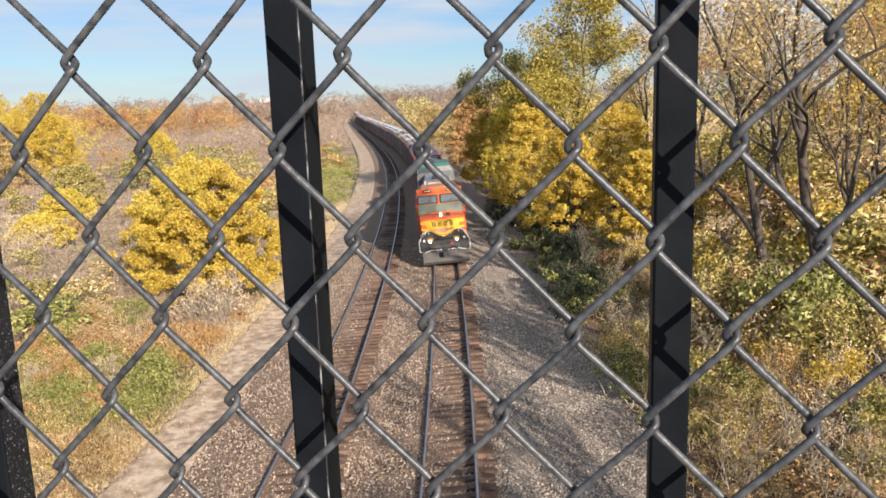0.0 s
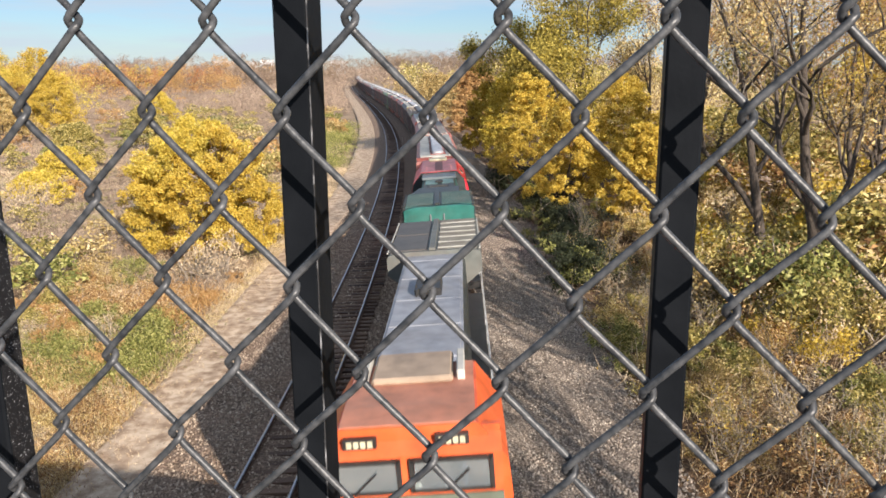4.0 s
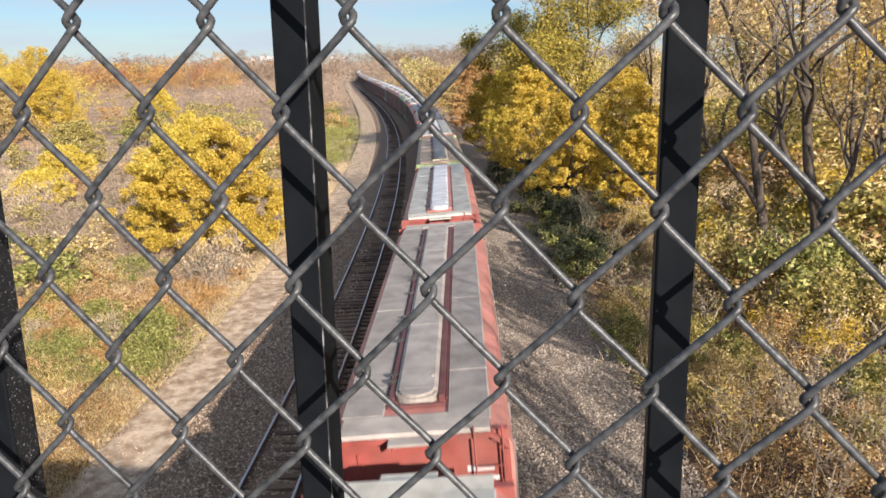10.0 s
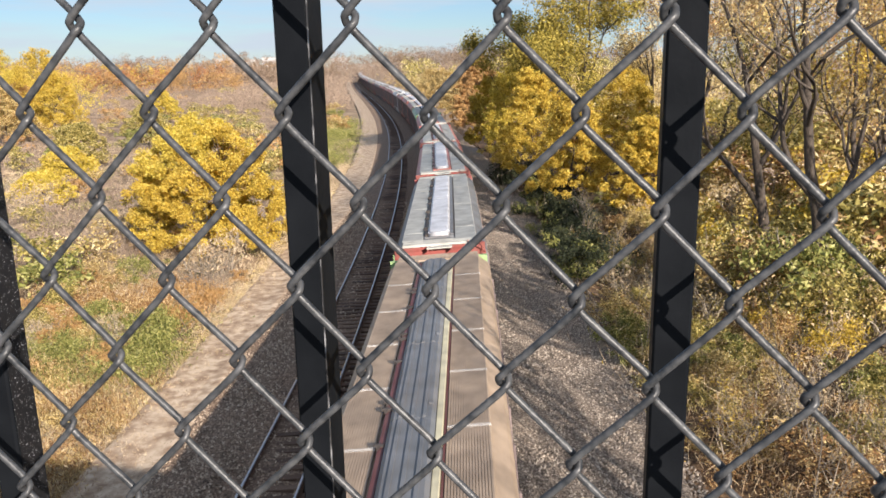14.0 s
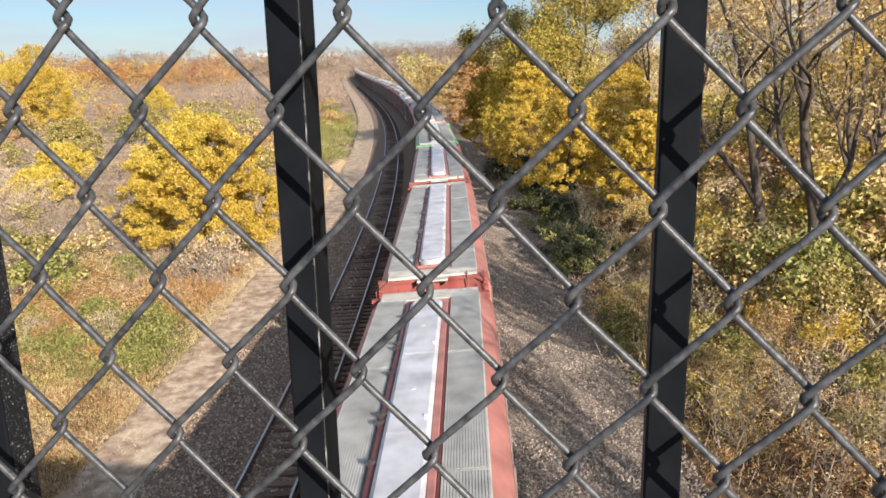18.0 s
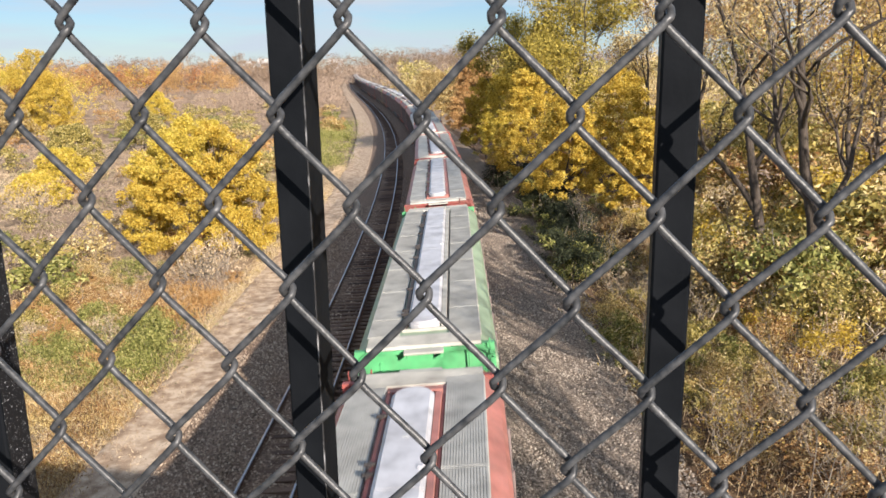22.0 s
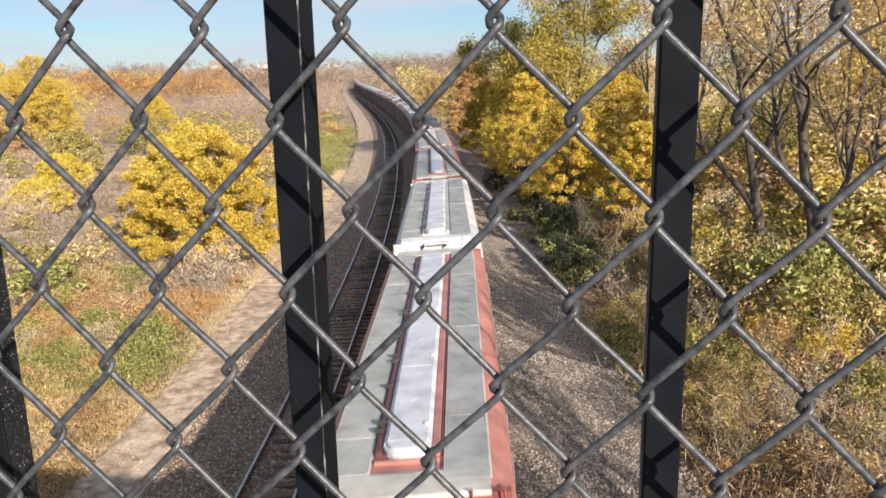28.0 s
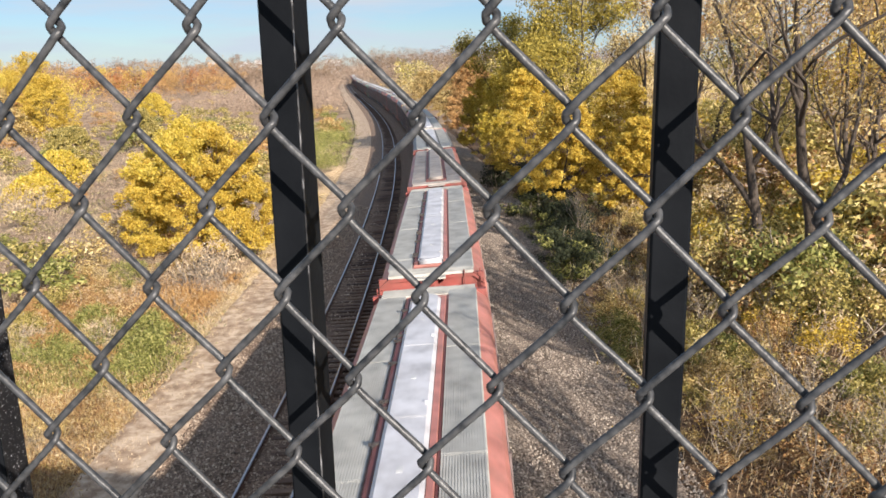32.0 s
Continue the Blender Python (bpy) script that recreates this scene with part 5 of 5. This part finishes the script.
# right: bank of bushes, taller away from the track
thicket(1, 78, 12, 46, 6.7, 14, 0.7, 1.7, {"olive": 4, "brown": 3, "gold": 1, "rust": 7, "green": 2, "twiggy": 4})
thicket(2, 44, 27, 60, 11.5, 24, 1.8, 4.0, {"olive": 6, "brown": 3, "gold": 2, "rust": 4, "green": 2, "twiggy": 4}, 0.35)
for i, (k, c) in enumerate((("olive", 30), ("brown", 22), ("gold", 18), ("twiggy", 20), ("rust", 26))):
    far_bushes("bank_bushes", NAMES[k].replace("bush", "bushes") + " beyond the bank", k, 300 + i, c, 30, 100, 17, 46, 2.4, 5.0, 0.55)
for i, (k, c) in enumerate((("olive", 14), ("brown", 10), ("rust", 22))):
    far_bushes("bank_cover", NAMES[k].replace("bush", "bushes") + " low on the bank", k, 340 + i, c, 14, 60, 8.5, 26, 0.8, 1.7, 0.6)
# near-black bushes that stand in for the shade below the trees
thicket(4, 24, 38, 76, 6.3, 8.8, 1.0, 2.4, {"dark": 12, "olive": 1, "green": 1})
thicket(8, 8, 23, 38, 6.5, 8.2, 0.7, 1.3, {"green": 5, "olive": 3, "rust": 3})
for s, n, h, k in ((30.5, 13.2, 2.3, "olive"), (31.5, 14.4, 2.6, "twiggy"), (29.5, 15.2, 2.1, "brown"), (28, 12.2, 1.8, "rust"), (33.5, 16.4, 3.4, "olive"), (26, 13.6, 1.7, "gold"),
                   (28.5, 13.6, 3.0, "olive"), (29.5, 14.6, 3.6, "green"), (31, 13.4, 3.4, "rust"), (32.5, 13.8, 3.6, "olive"), (33, 12.6, 3.0, "brown"), (28.8, 15.4, 3.4, "twiggy"), (35, 13.2, 3.6, "twiggy")):
    bush(s, n, h, k, NAMES[k], s)
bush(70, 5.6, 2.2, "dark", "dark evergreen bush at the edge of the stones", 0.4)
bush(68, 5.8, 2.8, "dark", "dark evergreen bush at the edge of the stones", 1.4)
# left: low growth beside the dirt road
thicket(5, 36, 15, 46, -30, -14, 0.6, 1.5, {"green": 3, "orange": 3, "brown": 4, "twiggy": 6, "olive": 3, "rust": 3})
for i, (k, c) in enumerate((("rust", 16), ("brown", 14), ("twiggy", 16))):
    far_bushes("low_growth", NAMES[k].replace("bush", "bushes") + " beside the dirt road", k, 350 + i, c, 15, 46, -34, -13, 0.6, 1.4, 0.6)
thicket(6, 22, 25, 33, -20, -11.2, 0.8, 1.5, {"green": 6, "olive": 3, "orange": 1, "twiggy": 3})
thicket(7, 16, 32, 38, -19, -11.4, 0.8, 1.5, {"orange": 5, "rust": 4, "twiggy": 2})
thicket(9, 28, 15, 26, -16, -10.6, 0.5, 1.1, {"twiggy": 4, "brown": 3, "rust": 7, "dark": 1})
thicket(10, 14, 38, 44.5, -20, -10.8, 0.7, 1.4, {"twiggy": 4, "rust": 3, "brown": 4, "orange": 2})
for s, n in ((41, -12.2), (40, -13.2), (60, -31), (63, -34), (66, -33), (69, -37)):
    bush(s, n, 2.6, "twiggy", "tall pale bare shrub of thin twigs", s)
for i, (k, c) in enumerate((("twiggy", 130), ("brown", 60), ("olive", 46), ("orange", 22), ("green", 24), ("yellow", 10), ("rust", 20))):
    far_bushes("plain_bushes", NAMES[k].replace("bush", "bushes") + " on the plain", k, 320 + i, c, 36, 190, -110, -13.5, 0.9, 2.8, 0.34)
for i, (k, c) in enumerate((("olive", 44), ("brown", 40), ("gold", 6), ("twiggy", 60), ("orange", 16))):
    far_bushes("thickets", NAMES[k].replace("bush", "bushes") + " far out on the plain", k, 380 + i, c, 58, 300, -170, -17, 1.8, 4.2, 0.42)


def on_line(s, n, turn=0.0):
    x, y, a = track(s, n)
    return Matrix.Translation((x, y, ground_z(n))) @ Matrix.Rotation(turn, 4, "Z")


round_tree(on_line(45.5, -14.3), 8.3, 10.4, "yellow", 120000, 0.115, "broad golden yellow tree beside the dirt road", 5, 0.14, "gold")
# right: tall trees
tree(on_line(71, 12.5, 0.6), 19.5, "moss", 34000, 0.2, "tall olive yellow tree with open crown", 21, 1.5, levels=3)
tree(on_line(84, 8.5, 0.2), 14, "moss", 22000, 0.2, "olive yellow tree beside the stones", 22, 1.4, levels=3)
for i, (s, n, h, w, leaf) in enumerate([(55, 8.9, 9.0, 7.0, "gold"), (62, 14.5, 10, 7.5, "gold"), (66, 7.8, 10.5, 7.6, "gold"), (78, 7.4, 11.0, 7.6, "yellow"), (50, 12.8, 7.2, 6.0, "gold"),
                                  (92, 6.8, 9.5, 7.0, "gold"), (108, 7.2, 12.0, 8.0, "orange"), (122, 8.5, 12.0, 9.0, "orange"), (140, 9.0, 10.5, 9.0, "brown"),
                                  (165, 8.0, 10, 9.0, "brown"), (200, 9.0, 10, 10, "brown")]):
    round_tree(on_line(s, n, i), h, w, leaf, 30000 if s < 80 else 16000, 0.14 if s < 80 else 0.22, f"autumn tree with {leaf} leaves", 40 + i, 0.24)
for i, (s, n, h, leaf, count) in enumerate([(62, 22, 15, "brown", 7000), (72, 30, 17, "orange", 8000), (55, 30, 15, "gold", 8000), (85, 24, 16, "brown", 7000), (78, 42, 17, "orange", 8000), (100, 34, 18, "brown", 8000),
                                            (66, 46, 16, "orange", 8000), (48, 27, 13, "brown", 6000), (52, 21, 11, "olive", 6000), (58, 36, 15, "rust", 8000), (90, 50, 17, "brown", 8000)]):
    tree(on_line(s, n, i * 2.1), h, leaf, count, 0.2, f"thin autumn tree with {leaf} leaves", 80 + i, 1.3, levels=3)
# unseen trees, added to throw streaked branch shadows across the stones
for i, (s, n, h) in enumerate([(-2, 11, 9), (0.5, 15, 11), (-5, 17, 12)]):
    tree(on_line(s, n, i * 1.7), h, "brown", 260, 0.12, "half bare tree beside the bridge", 120 + i, 0.7, levels=3, split=4, r0=0.15, first=0.45, spread=0.6, thinnest=0.03)
# unseen as well; high crowns keep their shade off the bank
for i, (s, n, h) in enumerate([(13.5, 14.0, 11), (18, 16.0, 12), (21.5, 19.0, 13), (9, 17.5, 12), (16, 12.6, 10), (-8, 13, 11)]):
    tree(on_line(s, n, i * 2.3), h, "brown", 500, 0.12, "tall bare tree with a high crown", 160 + i, 0.8, levels=3, split=4, r0=0.16, first=0.55, spread=0.55, up=0.35, thinnest=0.03)
# right: old trees near the bridge, with thick dark trunks
for i, (s, n, h, r0, turn, leaf, count) in enumerate([(31, 15.2, 18, 0.32, 2.0, "brown", 5200), (35, 14.9, 17, 0.30, 3.3, "rust", 5200), (44, 24, 15, 0.24, 2.6, "orange", 7000), (38, 27, 15, 0.24, 3.9, "gold", 6000)]):
    tree(on_line(s, n, turn), h, leaf, count, 0.12, "old half bare tree with dark trunk and pale twigs", 60 + i, 0.9, twig=M_PALE, r0=r0,
         levels=4, spread=0.7, split=3, first=0.25, thinnest=0.008)
# left: yellow trees and scrub on the flood plain
for i, (s, n, h, w, leaf) in enumerate([(150, -66, 15, 14, "gold"), (165, -80, 16, 16, "yellow"), (138, -60, 11, 11, "gold"), (128, -64, 9, 11, "brown"), (96, -42, 5, 8, "olive"), (80, -37, 3.6, 6.5, "yellow"), (66, -33.5, 2.8, 6.0, "yellow"),
                                        (118, -40, 6, 8, "olive"), (150, -70, 9, 10, "orange"), (170, -50, 7, 9, "yellow"), (135, -95, 11, 11, "gold")]):
    round_tree(on_line(s, n, i), h, w, leaf, 22000, 0.19, f"autumn tree with {leaf} leaves on the plain", 140 + i, 0.16)


# slender saplings along the edge of the stones
r = random.Random(77)
for i in range(16):
    tree(on_line(r.uniform(13, 44), r.uniform(6.9, 10.5), i), r.uniform(2.6, 4.6), r.choice(["gold", "brown", "olive"]), 260, 0.06, "slender sapling with pale bare twigs and a few leaves", 400 + i, 0.4,
         bark=M_PALE, levels=3, r0=0.028, spread=0.65, first=0.15, thinnest=0.006)


def scrub(name, label, leaf, count, seed, s0, s1, n0, n1, size, h0, h1, clumps, spread, thin=0.35):
    """Wide thickets of thin upright clumps."""
    r = np.random.default_rng(seed)
    s, n = s0 + (s1 - s0) * r.random(clumps) ** 1.4, r.uniform(n0, n1, clumps)
    xy = np.array([track(a, b)[:2] for a, b in zip(s, n)])
    h = r.uniform(h0, h1, clumps)
    pick = r.integers(0, clumps, count)
    c = np.empty((count, 3))
    c[:, :2] = xy[pick] + r.normal(size=(count, 2)) * spread * h[pick][:, None]
    c[:, 2] = -0.9 + h[pick] * r.random(count) ** 0.8
    a = r.normal(size=(count, 3)) * np.array([0.55, 0.55, 1.0])
    a /= np.linalg.norm(a, axis=1)[:, None]
    b = np.cross(a, r.normal(size=(count, 3)))
    b /= np.linalg.norm(b, axis=1)[:, None]
    w = size * r.uniform(0.6, 1.4, count)[:, None] * (1 + s[pick][:, None] / 160)
    verts = np.stack([c - a * w, c + a * w, c + a * w * 0.2 + b * w * thin], 1).reshape(-1, 3)
    ob = new(name, arrays(name, verts, np.arange(3 * count).reshape(-1, 3), LEAF[leaf]))
    return tagged(ob, label, "scrub", kind="stuff")


scrub("scrub", "leafless greyish brown scrub on the flood plain", "mauve", 400000, 1, 46, 480, -230, -16, 0.085, 1.2, 4.4, 1700, 0.45, 0.3)
scrub("dry_grass", "tall dry straw coloured grass", "tan", 90000, 2, 14, 120, -80, -11.2, 0.13, 0.3, 0.9, 3400, 1.2, 0.1)
scrub("weeds", "green weeds among dry grass", "green", 40000, 3, 15, 130, -50, -11.6, 0.08, 0.2, 0.8, 200, 1.1, 0.2)
scrub("green_patch", "green grass beside the dirt road", "green", 30000, 31, 88, 158, -17, -10.4, 0.09, 0.5, 1.6, 200, 0.8, 0.3)
scrub("near_grass", "dry straw and weeds beside the dirt road", "tan", 50000, 32, 12, 62, -40, -10.6, 0.10, 0.15, 0.6, 2600, 1.2, 0.09)
scrub("leaf_litter", "fallen brown leaves and stalks on the bank", "brown", 50000, 4, 10, 75, 6.3, 30, 0.05, 0.08, 0.45, 2200, 1.6, 0.5)
scrub("near_litter", "fallen rust brown leaves and stalks at the foot of the bank", "rust", 110000, 41, 10, 44, 6.3, 18, 0.05, 0.06, 0.4, 2600, 1.6, 0.6)
scrub("pale_litter", "pale fallen leaves on the bank", "gold", 9000, 42, 10, 44, 6.5, 20, 0.05, 0.1, 0.7, 900, 1.6, 0.7)
scrub("pale_twigs", "tangle of thin pale bare twigs on the bank", "tan", 9000, 50, 12, 46, 7.0, 18, 0.42, 0.5, 1.7, 300, 0.6, 0.035)
scrub("green_growth", "green leafy weeds beside the dirt road", "green", 20000, 43, 25, 33, -20, -10.8, 0.085, 0.35, 1.0, 110, 0.9, 0.3)
scrub("orange_growth", "orange brown weeds beside the dirt road", "orange", 28000, 44, 32, 38, -19, -11.2, 0.07, 0.3, 1.0, 85, 0.8, 0.4)
scrub("dry_brush", "dry brown brush and straw", "brown", 50000, 45, 14, 30, -24, -10.5, 0.075, 0.2, 0.8, 420, 0.9, 0.25)
scrub("rust_brush", "rust brown brush beside the dirt road", "rust", 70000, 51, 14, 27, -15.5, -10.2, 0.07, 0.2, 0.9, 160, 0.6, 0.2)
scrub("grey_brush", "grey bare brush below the golden tree", "mauve", 26000, 46, 38, 50, -24, -11, 0.08, 0.6, 1.9, 70, 0.5, 0.12)
scrub("road_weeds", "ragged dry tufts along the dirt road", "tan", 60000, 47, 13, 90, -11.0, -9.3, 0.07, 0.08, 0.45, 620, 1.0, 0.14)
scrub("edge_weeds", "brown weeds along the dirt road", "brown", 30000, 49, 13, 70, -10.9, -9.4, 0.06, 0.08, 0.4, 260, 1.0, 0.3)
scrub("road_straw", "flattened pale straw on the dirt road", "tan", 60000, 52, 13, 64, -10.3, -7.9, 0.06, 0.26, 0.36, 5000, 0.5, 0.2)
scrub("right_scrub", "brown scrub behind the trees", "brown", 50000, 8, 80, 420, 14, 130, 0.22, 3.0, 8.0, 900, 0.5)
scrub("trackside_scrub", "brown scrub beside the far line", "mauve", 70000, 9, 200, 620, -60, -11.5, 0.15, 2.0, 5.0, 620, 0.3)


def far_wood(name, label, leaf, count, seed, s0, s1, n0, n1, trees, h0, h1, size):
    """Woods on both sides of the line; n0, n1: from where to where, as shares of the distance."""
    r = np.random.default_rng(seed)
    s, q = s0 + (s1 - s0) * r.random(trees) ** 1.3, r.uniform(n0, n1, trees)
    cs, rs = [], []
    for a, b in zip(s, q):
        h = r.uniform(h0, h1)
        x, y, _ = track(a, a * b)
        for _ in range(14):
            cs.append((x + r.normal() * h * 0.26, y + r.normal() * h * 0.26, -1 + h * r.uniform(0.12, 0.95)))
            rs.append(h * r.uniform(0.10, 0.22))
    v, f = leaves(cs, rs, count, size, 0.9, seed, 3)
    ob = new(name, arrays(name, v, f, LEAF[leaf]))
    return tagged(ob, label, "woods", kind="stuff")


for i, (leaf, count, s0, s1, n0, n1, trees, h0, h1, size) in enumerate([
        ("gold", 34000, 170, 260, -0.62, -0.40, 22, 9, 13, 0.30), ("yellow", 30000, 190, 330, -0.6, -0.34, 34, 8, 12, 0.32),
        ("orange", 60000, 300, 620, -0.55, -0.16, 90, 9, 14, 0.5), ("umber", 110000, 380, 1000, -0.55, -0.03, 220, 10, 15, 0.7),
        ("red", 26000, 380, 600, -0.36, -0.17, 46, 9, 14, 0.55), ("gold", 34000, 420, 900, -0.5, -0.2, 60, 10, 16, 0.7),
        ("umber", 150000, 800, 1700, -0.6, 0.4, 360, 21, 28, 1.15), ("mauve", 90000, 420, 1300, -0.45, 0.12, 300, 8, 14, 0.8),
        ("olive", 30000, 300, 900, 0.05, 0.5, 140, 10, 15, 0.9), ("umber", 40000, 750, 1000, 0.02, 0.2, 90, 22, 32, 1.0),
        ("orange", 26000, 700, 1300, -0.55, -0.1, 70, 14, 24, 1.0)]):
    far_wood("woods", f"distant autumn woods with {leaf} foliage", leaf, count, 200 + i, s0, s1, n0, n1, trees, h0, h1, size)


# pale buildings on the horizon
def far_building(x, y, w, d, h):
    top = thing("building", Matrix.Translation((x, y, -1.0)), "low white building far off on the horizon", "building", "buildings on the horizon")
    part("wall", boxes((-w / 2, w / 2, -d / 2, d / 2, 0, h)), M_WHITE, top)
    part("roof", boxes((-w / 2 - 0.5, w / 2 + 0.5, -d / 2 - 0.5, d / 2 + 0.5, h, h + 0.8)), M_GRATE, top)
    for k in range(4):
        part("window", boxes((-w / 2 + w * (k + 0.3) / 4, -w / 2 + w * (k + 0.7) / 4, -d / 2 - 0.3, -d / 2 + 0.2, h * 0.45, h * 0.7)), M_SLATE, top)


for x, y, w, h in ((-805, 1635, 40, 29), (-757, 1660, 30, 27), (-720, 1672, 24, 31), (-566, 1700, 30, 28)):
    far_building(x, y, w, 20, h)


# ---------------------------------------------------------------- small pieces of the tracks, last
tie_mesh = bpy.data.meshes.new("tie")
tie_bm = boxes((-1.3, 1.3, -0.115, 0.115, -0.36, -0.17), bevel=0.012)
tie_bm.to_mesh(tie_mesh)
tie_bm.free()
tie_mesh.materials.append(M_TIE)
plate_mesh = bpy.data.meshes.new("tie_plate")
plate_bm = boxes(*[(x - 0.17, x + 0.17, -0.09, 0.09, -0.172, -0.158) for x in (-0.753, 0.753)], bevel=0.004)
plate_bm.to_mesh(plate_mesh)
plate_bm.free()
plate_mesh.materials.append(M_RAILSIDE)
for top, n in zip(TRACKS, (N_RIGHT, N_LEFT)):
    r = random.Random(int(n * 10))
    for i in range(230):
        s = 4 + i * 0.5
        m = place(s + r.uniform(-0.04, 0.04), n + r.uniform(-0.05, 0.05), r.uniform(-0.012, 0.01), CANT) @ Matrix.Rotation(r.uniform(-0.02, 0.02), 4, "Z")
        tie = child("tie", tie_mesh, top, "", m)
        if s < 45:
            child("tie_plate", plate_mesh, tie)
    verts, faces = [], []
    for i in range(420):
        m = place(119 + i * 0.5, n, 0, CANT)
        k = len(verts)
        verts += [m @ Vector(p) for p in ((-1.3, -0.115, -0.17), (1.3, -0.115, -0.17), (1.3, 0.115, -0.17), (-1.3, 0.115, -0.17), (-1.3, -0.115, -0.3), (1.3, -0.115, -0.3))]
        faces += [(k, k + 1, k + 2, k + 3), (k, k + 4, k + 5, k + 1)]
    far_ties = child("far_ties", arrays("far_ties", verts, faces, M_TIE), top, "dark wooden ties along the curve")
    tagged(far_ties, kind="stuff")


def stones(count, seed, s0, s1, n0, n1, size, mat, label):
    """Loose crushed stones lying on the bed."""
    r = np.random.default_rng(seed)
    s = s0 + (s1 - s0) * r.random(count) ** 1.5
    n = r.uniform(n0, n1, count)
    for c in (N_RIGHT, N_LEFT):                      # few stones lie on the ties themselves
        hit = (np.abs(n - c) < 1.25) & (r.random(count) < 0.75)
        n[hit] = r.uniform(n0, n1, hit.sum())
    base = np.array([(1, 0, -0.45), (-0.5, 0.85, -0.5), (-0.5, -0.85, -0.4), (0.1, 0.1, 0.75)])
    tri = np.array([(0, 1, 3), (1, 2, 3), (2, 0, 3)])
    pos = np.array([(*track(a, b)[:2], bed(b) + 0.02) for a, b in zip(s, n)])
    a = r.uniform(0, 6.28, count)
    sc = size * r.uniform(0.5, 1.5, (count, 3))
    p = base[None] * sc[:, None]
    x = p[:, :, 0] * np.cos(a)[:, None] - p[:, :, 1] * np.sin(a)[:, None]
    y = p[:, :, 0] * np.sin(a)[:, None] + p[:, :, 1] * np.cos(a)[:, None]
    v = np.stack([x, y, p[:, :, 2]], -1) + pos[:, None] + r.normal(size=(count, 1, 3)) * 0.01
    f = tri[None] + 4 * np.arange(count)[:, None, None]
    ob = new("stones", arrays("stones", v.reshape(-1, 3), f.reshape(-1, 3), mat))
    return tagged(ob, label, "stones", kind="stuff")


stones(36000, 5, 13, 60, -8.4, 1.6, 0.045, M_STONE, "loose sandy brown stones between the tracks")
stones(46000, 7, 13, 70, 1.3, 6.7, 0.043, M_GREYSTONE, "loose grey stones of the ballast shoulder")
stones(7000, 6, 13, 50, -9.4, -8.0, 0.035, M_STONE, "loose stones on the dirt road")

motions()
